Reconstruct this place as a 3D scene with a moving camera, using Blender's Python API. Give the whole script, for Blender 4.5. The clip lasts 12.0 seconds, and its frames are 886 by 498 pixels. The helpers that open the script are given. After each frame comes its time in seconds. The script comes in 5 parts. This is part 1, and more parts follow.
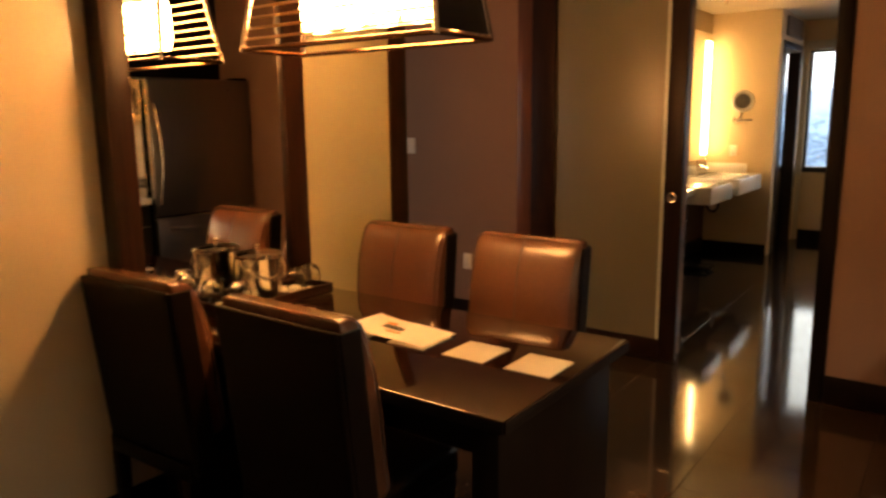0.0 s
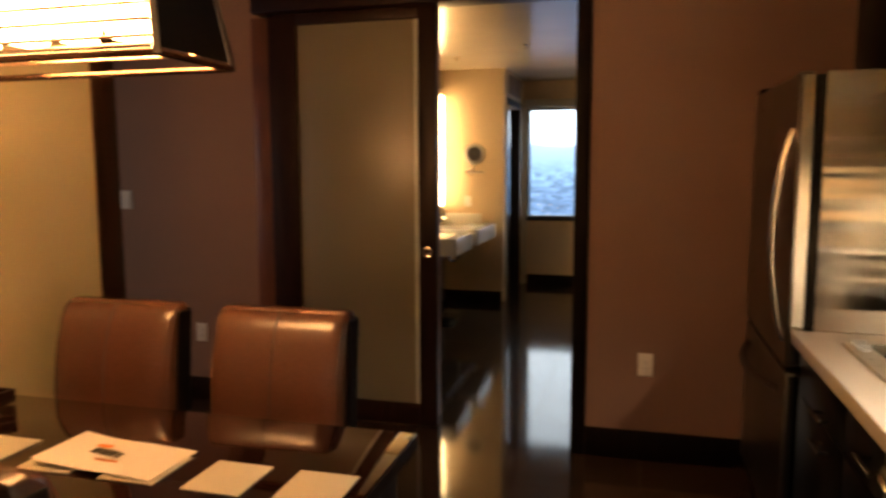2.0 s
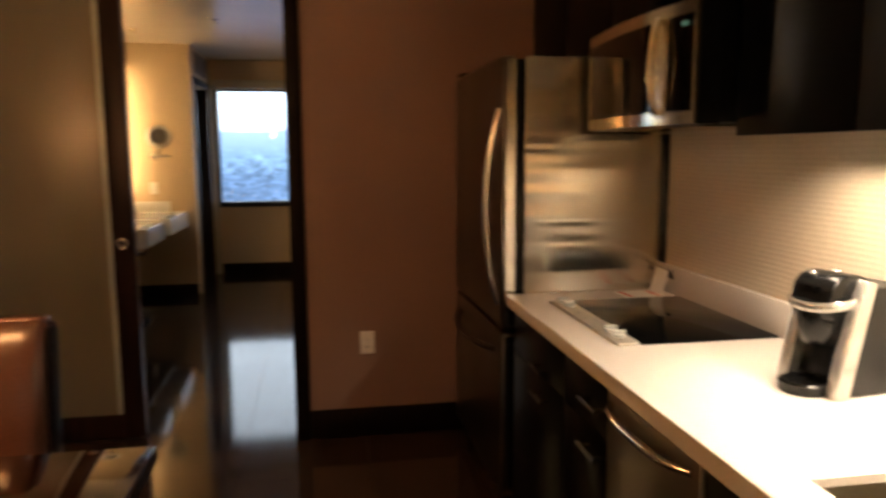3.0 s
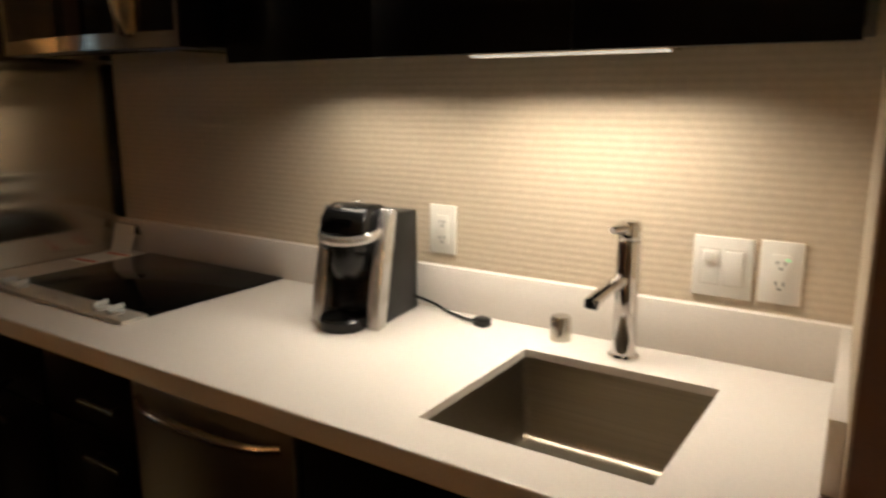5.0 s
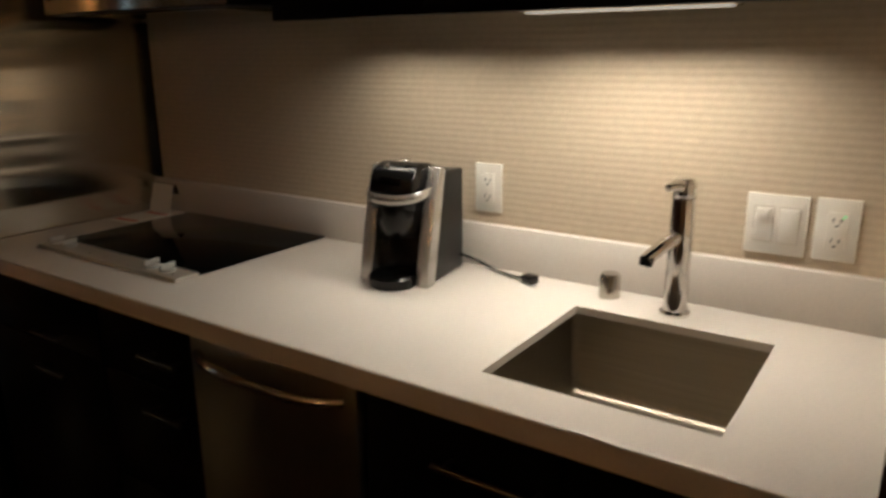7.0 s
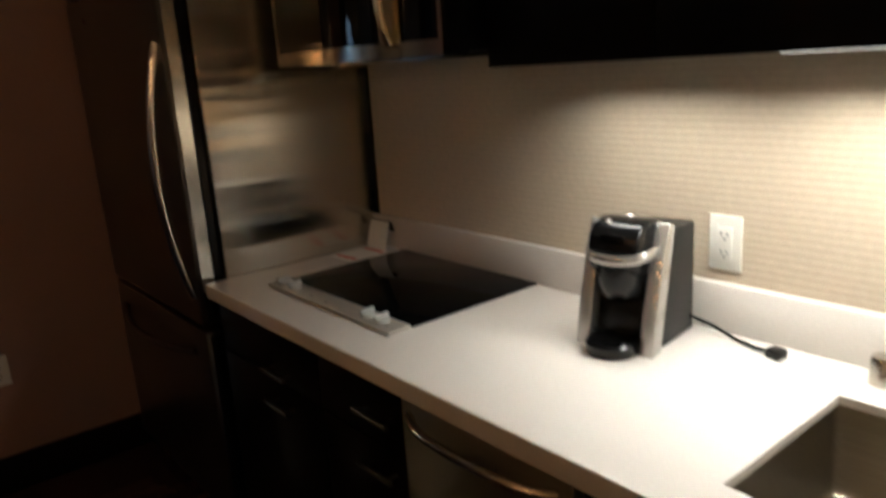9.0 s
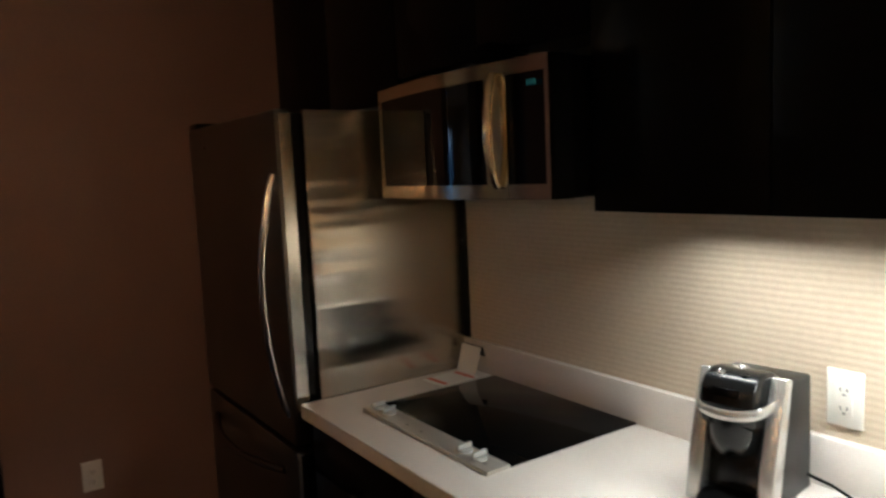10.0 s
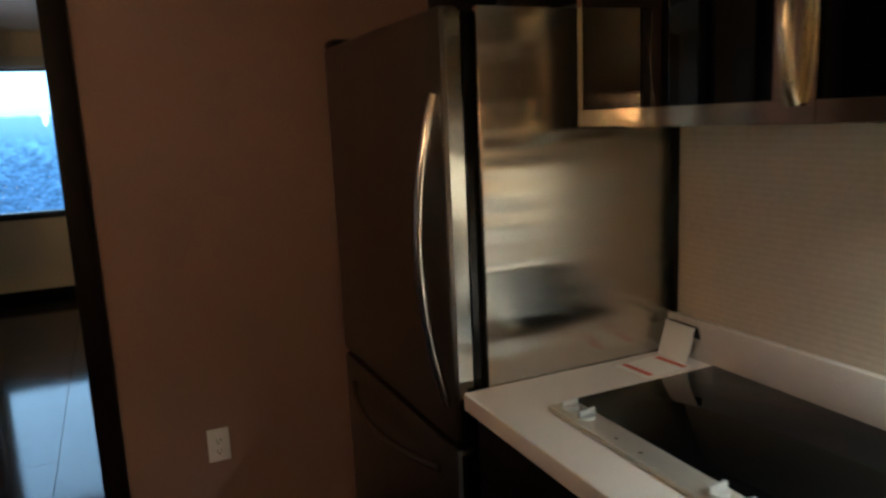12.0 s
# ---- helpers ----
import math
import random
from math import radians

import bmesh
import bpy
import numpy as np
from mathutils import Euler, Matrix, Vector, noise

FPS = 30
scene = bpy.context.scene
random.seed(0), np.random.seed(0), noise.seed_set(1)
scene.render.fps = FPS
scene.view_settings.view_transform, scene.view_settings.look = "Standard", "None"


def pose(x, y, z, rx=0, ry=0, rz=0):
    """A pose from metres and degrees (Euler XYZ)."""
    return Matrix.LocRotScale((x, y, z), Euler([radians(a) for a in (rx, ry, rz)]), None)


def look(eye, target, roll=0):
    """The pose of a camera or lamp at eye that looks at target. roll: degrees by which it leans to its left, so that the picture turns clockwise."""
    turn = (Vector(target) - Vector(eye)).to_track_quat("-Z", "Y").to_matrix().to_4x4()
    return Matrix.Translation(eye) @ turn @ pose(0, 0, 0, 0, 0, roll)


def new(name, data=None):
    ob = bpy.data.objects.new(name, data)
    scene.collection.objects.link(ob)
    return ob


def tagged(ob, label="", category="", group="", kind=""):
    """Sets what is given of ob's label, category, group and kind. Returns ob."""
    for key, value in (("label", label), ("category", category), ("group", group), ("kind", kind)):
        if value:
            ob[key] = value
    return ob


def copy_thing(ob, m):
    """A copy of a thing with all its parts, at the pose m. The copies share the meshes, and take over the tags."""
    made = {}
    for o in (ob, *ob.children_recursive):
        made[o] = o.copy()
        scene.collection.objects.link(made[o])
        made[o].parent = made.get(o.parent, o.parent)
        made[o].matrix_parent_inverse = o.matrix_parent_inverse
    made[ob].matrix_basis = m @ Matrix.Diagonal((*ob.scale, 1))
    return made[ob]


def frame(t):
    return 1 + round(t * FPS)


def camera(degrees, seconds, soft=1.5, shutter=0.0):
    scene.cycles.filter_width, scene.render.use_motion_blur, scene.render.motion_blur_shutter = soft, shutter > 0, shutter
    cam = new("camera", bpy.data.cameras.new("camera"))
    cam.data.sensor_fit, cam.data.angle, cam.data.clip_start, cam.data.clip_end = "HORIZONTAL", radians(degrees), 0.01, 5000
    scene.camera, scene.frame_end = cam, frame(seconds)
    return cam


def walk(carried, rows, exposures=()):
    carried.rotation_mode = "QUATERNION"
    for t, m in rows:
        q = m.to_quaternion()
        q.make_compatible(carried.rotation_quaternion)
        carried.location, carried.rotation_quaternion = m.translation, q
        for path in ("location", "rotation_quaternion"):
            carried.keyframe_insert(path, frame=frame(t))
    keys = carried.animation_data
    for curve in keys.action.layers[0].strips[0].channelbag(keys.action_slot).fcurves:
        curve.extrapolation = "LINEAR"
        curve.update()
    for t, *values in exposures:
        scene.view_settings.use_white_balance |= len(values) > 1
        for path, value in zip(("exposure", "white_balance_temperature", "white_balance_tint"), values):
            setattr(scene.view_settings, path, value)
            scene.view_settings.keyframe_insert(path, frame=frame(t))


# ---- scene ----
cam = camera(63.2, 12.0, soft=2.6, shutter=0.5)
PATH = [
    (0, (0.222, 0.387, 1.48), (-0.942, 1.973, 1.119), -0.7),
    (0.5, (0.201, 0.455, 1.468), (-0.823, 2.134, 1.107), -1.3),
    (1, (0.125, 0.593, 1.456), (-0.771, 2.349, 1.114), -1.8),
    (1.5, (0.04, 0.712, 1.482), (-0.724, 2.544, 1.233), -1.7),
    (2, (-0.057, 0.746, 1.479), (-0.574, 2.664, 1.249), -0.2),
    (2.5, (-0.168, 0.745, 1.459), (-0.237, 2.729, 1.209), -0.4),
    (3, (-0.211, 0.826, 1.446), (0.122, 2.78, 1.176), -0.3),
    (3.5, (-0.242, 1.007, 1.42), (0.514, 2.834, 1.117), -2.1),
    (3.7, (-0.238, 1.054, 1.419), (0.642, 2.821, 1.1), -1.5),
    (5.3, (-0.304, 1.223, 1.401), (1.419, 2.141, 0.969), -0.3),
    (5.5, (-0.297, 1.229, 1.397), (1.457, 2.085, 0.96), -0.2),
    (6, (-0.328, 1.241, 1.409), (1.431, 2.084, 0.968), 0.5),
    (6.5, (-0.35, 1.247, 1.415), (1.368, 2.154, 0.937), -0.1),
    (7, (-0.356, 1.273, 1.409), (1.24, 2.356, 0.882), -0.4),
    (7.2, (-0.346, 1.279, 1.405), (1.204, 2.391, 0.803), -0.8),
    (8.8, (-0.261, 1.366, 1.461), (0.989, 2.803, 0.851), -3.3),
    (8.9, (-0.262, 1.374, 1.478), (0.974, 2.848, 0.929), -3.5),
    (9, (-0.27, 1.375, 1.497), (0.951, 2.879, 0.998), -3.7),
    (9.5, (-0.303, 1.396, 1.554), (0.878, 2.983, 1.259), -3.0),
    (10, (-0.337, 1.413, 1.587), (0.776, 3.061, 1.372), -2.6),
    (10.5, (-0.368, 1.436, 1.599), (0.647, 3.147, 1.386), -2.5),
    (11, (-0.343, 1.494, 1.581), (0.564, 3.255, 1.305), -2.5),
    (11.5, (-0.292, 1.676, 1.565), (0.513, 3.483, 1.272), -3.6),
    (12, (-0.225, 1.961, 1.544), (0.589, 3.753, 1.19), -2.6),
]
walk(cam, [(t, look(eye, target, roll)) for t, eye, target, roll in PATH],
     [(0.0, 0.95, 8800, 16), (1.0, 0.8, 8000, 16), (2.0, 0.6, 7200, 14), (2.5, 0.5, 7000, 14), (3.0, 0.36, 6800, 15), (3.7, 0.08, 6500, 15), (5.3, -1.4, 5800, 9), (7.2, -1.65, 5700, 9),
      (8.8, -0.97, 5250, 6), (10.0, -0.5, 4900, 4), (11.0, 0.03, 4950, 0), (12.0, 0.05, 4700, -3)])

# ---- world and large lights ----
world = bpy.data.worlds.new("world")
scene.world = world
world.use_nodes = True
wn = world.node_tree.nodes
sky = wn.new("ShaderNodeTexSky")
sky.sky_type, sky.sun_disc, sky.sun_elevation, sky.sun_rotation = "NISHITA", False, radians(4), radians(200)
wn["Background"].inputs["Strength"].default_value = 0.08
world.node_tree.links.new(sky.outputs["Color"], wn["Background"].inputs["Color"])


def area_lamp(name, at, to, w, h, watts, colour, label, spread=180):
    data = bpy.data.lights.new(name, "AREA")
    data.shape, data.size, data.size_y, data.energy, data.color, data.spread = "RECTANGLE", w, h, watts, colour, radians(spread)
    ob = new(name, data)
    ob.matrix_basis = look(at, to)
    return tagged(ob, label, "light", kind="structure")


LAMP_GLOW = 42.0      # pendant shades
STRIP_GLOW = 21.0      # vanity tubes
UNDER_W = 10.6        # under-cabinet light, watts
DAY_W = 1.1          # daylight in the openings out of view, watts
BACKDROP_GLOW = 2.8

area_lamp("window_daylight", (-0.1, -4.55, 1.55), (-0.1, 2.0, 1.3), 0.95, 1.35, DAY_W * 1.2, (0.50, 0.72, 1.0), "cool dusk daylight entering the far window of the living end")
area_lamp("window_daylight", (-4.42, 3.1, 1.4), (-3.0, 3.6, 1.3), 1.4, 1.9, DAY_W * 2.4, (0.50, 0.70, 1.0), "cool dusk daylight entering the passage window")
area_lamp("under_cabinet_light_beam", (0.925, 1.74, 1.473), (0.88, 1.74, 0.9), 0.46, 0.05, UNDER_W, (1.0, 0.84, 0.62), "warm light under the cabinets, the slim bar's beam and an added fill", 150)
# added fill with no bar over it, brightens counter and wallpaper towards the cooktop
area_lamp("under_cabinet_light_beam", (0.925, 2.26, 1.473), (0.88, 2.26, 0.9), 0.36, 0.05, UNDER_W * 0.42, (1.0, 0.84, 0.62), "warm light under the cabinets, the slim bar's beam and an added fill", 150)


# ---- materials ----
def material(name, colour, rough=0.5, metal=0.0, spec=0.5, grain=0.0, scale=(30, 30, 30), bump=0.0, blotch=0.0, coat=0.0, rough_var=0.0,
             glow=None, random_tint=0.0, aniso=0.0):
    m = bpy.data.materials.new(name)
    m.use_nodes = True
    nt = m.node_tree
    b = nt.nodes["Principled BSDF"]
    b.inputs["Base Color"].default_value = (*colour, 1)
    b.inputs["Roughness"].default_value = rough
    b.inputs["Metallic"].default_value = metal
    b.inputs["Specular IOR Level"].default_value = spec
    b.inputs["Coat Weight"].default_value = coat
    b.inputs["Coat Roughness"].default_value = 0.06
    b.inputs["Anisotropic"].default_value = aniso
    if glow:
        b.inputs["Emission Color"].default_value = (*glow[0], 1)
        b.inputs["Emission Strength"].default_value = glow[1]
    co = nt.nodes.new("ShaderNodeTexCoord")
    mp = nt.nodes.new("ShaderNodeMapping")
    mp.inputs["Scale"].default_value = scale
    nt.links.new(co.outputs["Object"], mp.inputs["Vector"])
    fine = nt.nodes.new("ShaderNodeTexNoise")
    fine.inputs["Scale"].default_value = 1.0
    fine.inputs["Detail"].default_value = 6.0
    nt.links.new(mp.outputs["Vector"], fine.inputs["Vector"])
    big = nt.nodes.new("ShaderNodeTexNoise")
    big.inputs["Scale"].default_value = 2.3
    big.inputs["Detail"].default_value = 3.0
    nt.links.new(co.outputs["Object"], big.inputs["Vector"])
    if grain or blotch or random_tint:
        def fac(node_out, amount):
            mr = nt.nodes.new("ShaderNodeMapRange")
            mr.inputs["From Min"].default_value, mr.inputs["From Max"].default_value = 0.25, 0.75
            mr.inputs["To Min"].default_value, mr.inputs["To Max"].default_value = 1 - amount, 1 + amount
            nt.links.new(node_out, mr.inputs["Value"])
            return mr.outputs["Result"]
        mul = nt.nodes.new("ShaderNodeMath")
        mul.operation = "MULTIPLY"
        nt.links.new(fac(fine.outputs["Fac"], grain), mul.inputs[0])
        nt.links.new(fac(big.outputs["Fac"], blotch), mul.inputs[1])
        out = mul.outputs[0]
        if random_tint:
            info = nt.nodes.new("ShaderNodeObjectInfo")
            mr = nt.nodes.new("ShaderNodeMapRange")
            mr.inputs["To Min"].default_value, mr.inputs["To Max"].default_value = 1 - random_tint, 1 + random_tint
            nt.links.new(info.outputs["Random"], mr.inputs["Value"])
            mul2 = nt.nodes.new("ShaderNodeMath")
            mul2.operation = "MULTIPLY"
            nt.links.new(out, mul2.inputs[0])
            nt.links.new(mr.outputs["Result"], mul2.inputs[1])
            out = mul2.outputs[0]
        vm = nt.nodes.new("ShaderNodeVectorMath")
        vm.operation = "SCALE"
        vm.inputs[0].default_value = colour
        nt.links.new(out, vm.inputs["Scale"])
        nt.links.new(vm.outputs["Vector"], b.inputs["Base Color"])
    if rough_var:
        mr = nt.nodes.new("ShaderNodeMapRange")
        mr.inputs["From Min"].default_value, mr.inputs["From Max"].default_value = 0.3, 0.7
        mr.inputs["To Min"].default_value, mr.inputs["To Max"].default_value = max(0.02, rough - rough_var), rough + rough_var
        nt.links.new(big.outputs["Fac"], mr.inputs["Value"])
        nt.links.new(mr.outputs["Result"], b.inputs["Roughness"])
    if bump:
        bp = nt.nodes.new("ShaderNodeBump")
        bp.inputs["Strength"].default_value = 1.0
        bp.inputs["Distance"].default_value = bump
        nt.links.new(fine.outputs["Fac"], bp.inputs["Height"])
        nt.links.new(bp.outputs["Normal"], b.inputs["Normal"])
    return m


def ribbed_paper():
    """Beige wall covering with fine, slightly wavy horizontal ribs."""
    m = material("ribbed_wallpaper", (0.56, 0.47, 0.35), 0.75, spec=0.25, grain=0.06, scale=(60, 60, 60), blotch=0.04)
    nt = m.node_tree
    b = nt.nodes["Principled BSDF"]
    co = nt.nodes.new("ShaderNodeTexCoord")
    wave = nt.nodes.new("ShaderNodeTexWave")
    wave.wave_type, wave.bands_direction = "BANDS", "Z"
    wave.inputs["Scale"].default_value = 21.0
    wave.inputs["Distortion"].default_value = 1.1
    wave.inputs["Detail"].default_value = 2.0
    wave.inputs["Detail Scale"].default_value = 0.5
    nt.links.new(co.outputs["Object"], wave.inputs["Vector"])
    bp = nt.nodes.new("ShaderNodeBump")
    bp.inputs["Distance"].default_value = 0.0004
    nt.links.new(wave.outputs["Fac"], bp.inputs["Height"])
    nt.links.new(bp.outputs["Normal"], b.inputs["Normal"])
    old = b.inputs["Base Color"].links[0].from_socket
    mr = nt.nodes.new("ShaderNodeMapRange")
    mr.inputs["To Min"].default_value, mr.inputs["To Max"].default_value = 0.965, 1.025
    nt.links.new(wave.outputs["Fac"], mr.inputs["Value"])
    vm = nt.nodes.new("ShaderNodeVectorMath")
    vm.operation = "SCALE"
    nt.links.new(old, vm.inputs[0])
    nt.links.new(mr.outputs["Result"], vm.inputs["Scale"])
    nt.links.new(vm.outputs["Vector"], b.inputs["Base Color"])
    return m


def brushed_panel():
    """Stainless sheet with long soft waves that bend its reflections."""
    m = material("brushed_steel_sheet", (0.62, 0.57, 0.48), 0.21, metal=1.0, grain=0.03, scale=(2, 2, 200), aniso=0.97)
    nt = m.node_tree
    b = nt.nodes["Principled BSDF"]
    co = nt.nodes.new("ShaderNodeTexCoord")
    mp = nt.nodes.new("ShaderNodeMapping")
    mp.inputs["Scale"].default_value = (0.3, 0.3, 13.0)
    nt.links.new(co.outputs["Object"], mp.inputs["Vector"])
    n = nt.nodes.new("ShaderNodeTexNoise")
    n.inputs["Scale"].default_value = 1.0
    n.inputs["Detail"].default_value = 1.0
    nt.links.new(mp.outputs["Vector"], n.inputs["Vector"])
    bp = nt.nodes.new("ShaderNodeBump")
    bp.inputs["Distance"].default_value = 0.0065
    nt.links.new(n.outputs["Fac"], bp.inputs["Height"])
    nt.links.new(bp.outputs["Normal"], b.inputs["Normal"])
    along = nt.nodes.new("ShaderNodeCombineXYZ")      # the sheet is brushed upright, so it smears sideways
    along.inputs[0].default_value = 1.0
    nt.links.new(along.outputs[0], b.inputs["Tangent"])
    return m


def glass_material(name, colour, rough, alpha_mix=None):
    m = bpy.data.materials.new(name)
    m.use_nodes = True
    b = m.node_tree.nodes["Principled BSDF"]
    b.inputs["Base Color"].default_value = (*colour, 1)
    b.inputs["Roughness"].default_value = rough
    b.inputs["Transmission Weight"].default_value = 1.0
    b.inputs["IOR"].default_value = 1.45
    return m


M_WALL = material("mauve_brown_wall_paint", (0.252, 0.157, 0.119), 0.62, spec=0.35, grain=0.05, scale=(180, 180, 180), bump=0.0008, blotch=0.05)
M_SATIN = material("satin_wall_panel", (0.70, 0.60, 0.43), 0.20, spec=0.8, grain=0.03, scale=(160, 160, 160), blotch=0.04, rough_var=0.03)
M_SATINDK = material("darker_greenish_satin", (0.43, 0.385, 0.25), 0.24, spec=0.6, grain=0.03, scale=(160, 160, 160), blotch=0.04)
M_BATHWALL = material("cream_wall_covering", (0.63, 0.475, 0.30), 0.6, spec=0.3, grain=0.05, scale=(140, 140, 140), bump=0.0006, blotch=0.04)
M_PAPER = ribbed_paper()
M_CEIL = material("ceiling_paint", (0.72, 0.68, 0.60), 0.6, grain=0.03, scale=(90, 90, 90), blotch=0.03)
M_CEILGLOSS = material("semi_gloss_ceiling_paint", (0.72, 0.64, 0.50), 0.20, grain=0.02, scale=(60, 60, 60), blotch=0.03, rough_var=0.02)
M_TILE = material("dark_porcelain_tile", (0.042, 0.025, 0.016), 0.085, spec=0.42, grain=0.18, scale=(14, 14, 14), blotch=0.08, random_tint=0.12)
M_GROUT = material("tile_grout", (0.030, 0.026, 0.022), 0.8, grain=0.2, scale=(200, 200, 200))
M_WOOD = material("dark_stained_wood", (0.018, 0.0068, 0.0040), 0.40, spec=0.2, grain=0.45, scale=(60, 60, 3), blotch=0.15, bump=0.0003)
M_DARKWOOD = material("near_black_stained_wood", (0.007, 0.0036, 0.0025), 0.48, spec=0.12, grain=0.4, scale=(60, 60, 3), blotch=0.15, bump=0.0003)
M_PULL = material("dull_grey_steel", (0.17, 0.15, 0.13), 0.30, metal=1.0, grain=0.06, scale=(4, 200, 4))
M_CASING = material("reddish_wood_casing", (0.12, 0.045, 0.025), 0.35, grain=0.3, scale=(60, 60, 3), blotch=0.1, bump=0.0003, coat=0.2)
M_CAB = material("near_black_cabinet_veneer", (0.0035, 0.003, 0.0028), 0.28, grain=0.35, scale=(50, 3, 50), blotch=0.15, bump=0.0002, spec=0.13)
M_TABLE = material("polished_dark_tabletop", (0.018, 0.0066, 0.0042), 0.045, spec=0.6, grain=0.3, scale=(3, 60, 60), blotch=0.15, rough_var=0.02, coat=0.4)
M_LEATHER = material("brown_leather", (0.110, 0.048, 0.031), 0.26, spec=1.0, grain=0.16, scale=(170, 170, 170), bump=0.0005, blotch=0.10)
# the same brown leather with the shade of backs, sides and seats in its colour
M_LEATHERSHADE = material("shaded_brown_leather", (0.009, 0.005, 0.004), 0.50, spec=0.12, grain=0.18, scale=(170, 170, 170), bump=0.0005, blotch=0.10, rough_var=0.04)
M_STITCH = material("leather_seam", (0.05, 0.022, 0.013), 0.6, grain=0.1)
M_STEEL = material("brushed_steel", (0.66, 0.62, 0.55), 0.18, metal=1.0, grain=0.08, scale=(4, 4, 240), rough_var=0.05)
M_DISH = material("satin_dishwasher_steel", (0.46, 0.40, 0.31), 0.34, metal=1.0, grain=0.06, scale=(4, 260, 4), rough_var=0.03)
M_PANEL = brushed_panel()
M_OVENSTEEL = material("satin_oven_steel", (0.88, 0.80, 0.62), 0.14, metal=1.0, grain=0.05, scale=(4, 4, 240), rough_var=0.02)
# stainless steel with the dim reflection of the fridge front put into its colour
M_FRIDGE = material("darkened_fridge_steel", (0.23, 0.20, 0.175), 0.34, metal=1.0, grain=0.08, scale=(4, 260, 4), rough_var=0.03)
M_CHROME = material("chrome", (0.82, 0.80, 0.78), 0.06, metal=1.0, rough_var=0.02, grain=0.02)
M_BUCKET = material("satin_polished_steel", (0.78, 0.74, 0.68), 0.17, metal=1.0, grain=0.05, scale=(5, 5, 200), rough_var=0.03)
M_SINK = material("satin_steel_sink", (0.34, 0.30, 0.24), 0.31, metal=1.0, grain=0.1, scale=(200, 4, 200))
M_QUARTZ = material("white_quartz", (0.78, 0.73, 0.67), 0.22, grain=0.04, scale=(220, 220, 220), blotch=0.02, rough_var=0.04)
M_BASIN = material("white_ceramic", (0.80, 0.77, 0.70), 0.12, grain=0.01, blotch=0.02)
M_BLACK = material("black_plastic", (0.005, 0.005, 0.005), 0.22, spec=0.3, grain=0.1, scale=(200, 200, 200), bump=0.0001)
M_BLACKMAT = material("matt_black_plastic", (0.0045, 0.0042, 0.004), 0.40, spec=0.35, grain=0.15, scale=(260, 260, 260), bump=0.0003)
M_SILVER = material("silver_plastic", (0.62, 0.60, 0.57), 0.25, metal=0.75, grain=0.03)
M_BLKGLASS = material("black_glass", (0.003, 0.003, 0.003), 0.05, spec=0.09, grain=0.1)
M_OVENGLASS = material("dark_oven_glass", (0.003, 0.003, 0.003), 0.04, spec=0.6, grain=0.1)
M_PLATE = material("white_cover_plate", (0.80, 0.77, 0.70), 0.35, grain=0.02)
M_GAP = material("plate_recess", (0.58, 0.54, 0.46), 0.6)
M_SLOT = material("socket_slot", (0.05, 0.045, 0.04), 0.6)
M_PAPERW = material("white_card", (0.80, 0.78, 0.72), 0.5, grain=0.02, scale=(90, 90, 90))
M_MAT = material("pale_green_white_mat", (0.60, 0.60, 0.50), 0.3, grain=0.03, scale=(90, 90, 90), blotch=0.04)
M_ORANGE = material("orange_print", (0.75, 0.24, 0.04), 0.5)
M_INK = material("black_print", (0.03, 0.025, 0.02), 0.5)
M_RED = material("red_print", (0.62, 0.10, 0.04), 0.5)
M_STRIP = material("pale_satin_steel_strip", (0.62, 0.59, 0.53), 0.36, metal=0.6, grain=0.05, scale=(200, 4, 200))
M_KNOB = material("pale_grey_knob", (0.50, 0.51, 0.49), 0.38)
M_BRONZE = material("dark_bronze_metal", (0.24, 0.135, 0.09), 0.22, metal=1.0, grain=0.1, scale=(40, 40, 40))
M_ROD = material("pale_bronze_rod", (0.70, 0.50, 0.34), 0.32, metal=1.0, grain=0.06, scale=(40, 40, 40))
M_EDGE = material("matt_dark_edge", (0.010, 0.006, 0.005), 0.65, spec=0.12, grain=0.2, scale=(40, 40, 40))
M_LAMPGLASS = material("glowing_lamp_glass", (0.9, 0.8, 0.6), 0.4, glow=((1.0, 0.50, 0.19), LAMP_GLOW))
M_TUBE = material("glowing_tube", (0.9, 0.85, 0.7), 0.4, glow=((1.0, 0.68, 0.32), STRIP_GLOW))
M_UNDERLED = material("light_bar_diffuser", (0.9, 0.85, 0.75), 0.4, glow=((1.0, 0.86, 0.66), 1.5))
M_GREEN = material("green_indicator", (0.1, 0.6, 0.2), 0.4, glow=((0.2, 1.0, 0.35), 1.6))
M_CYAN = material("dim_clock_digits", (0.1, 0.5, 0.5), 0.4, glow=((0.2, 0.9, 0.8), 0.05))
M_MIRROR = material("mirror_silver", (0.88, 0.87, 0.85), 0.01, metal=1.0)
M_GLASS = glass_material("clear_glass", (0.96, 0.98, 0.97), 0.0)
M_FROST = material("frosted_glass_panel", (0.19, 0.170, 0.115), 0.33, spec=0.6, grain=0.04, scale=(300, 300, 300), blotch=0.04)
M_GLASSEDGE = material("pale_glass_edge", (0.55, 0.60, 0.55), 0.2)
M_SHADE = material("roller_shade_fabric", (0.50, 0.44, 0.33), 0.8, grain=0.1, scale=(300, 300, 300))
M_VENT = material("vent_grille_paint", (0.22, 0.15, 0.10), 0.55)
M_DARKFRAME = material("black_window_frame", (0.02, 0.018, 0.018), 0.4, grain=0.1)


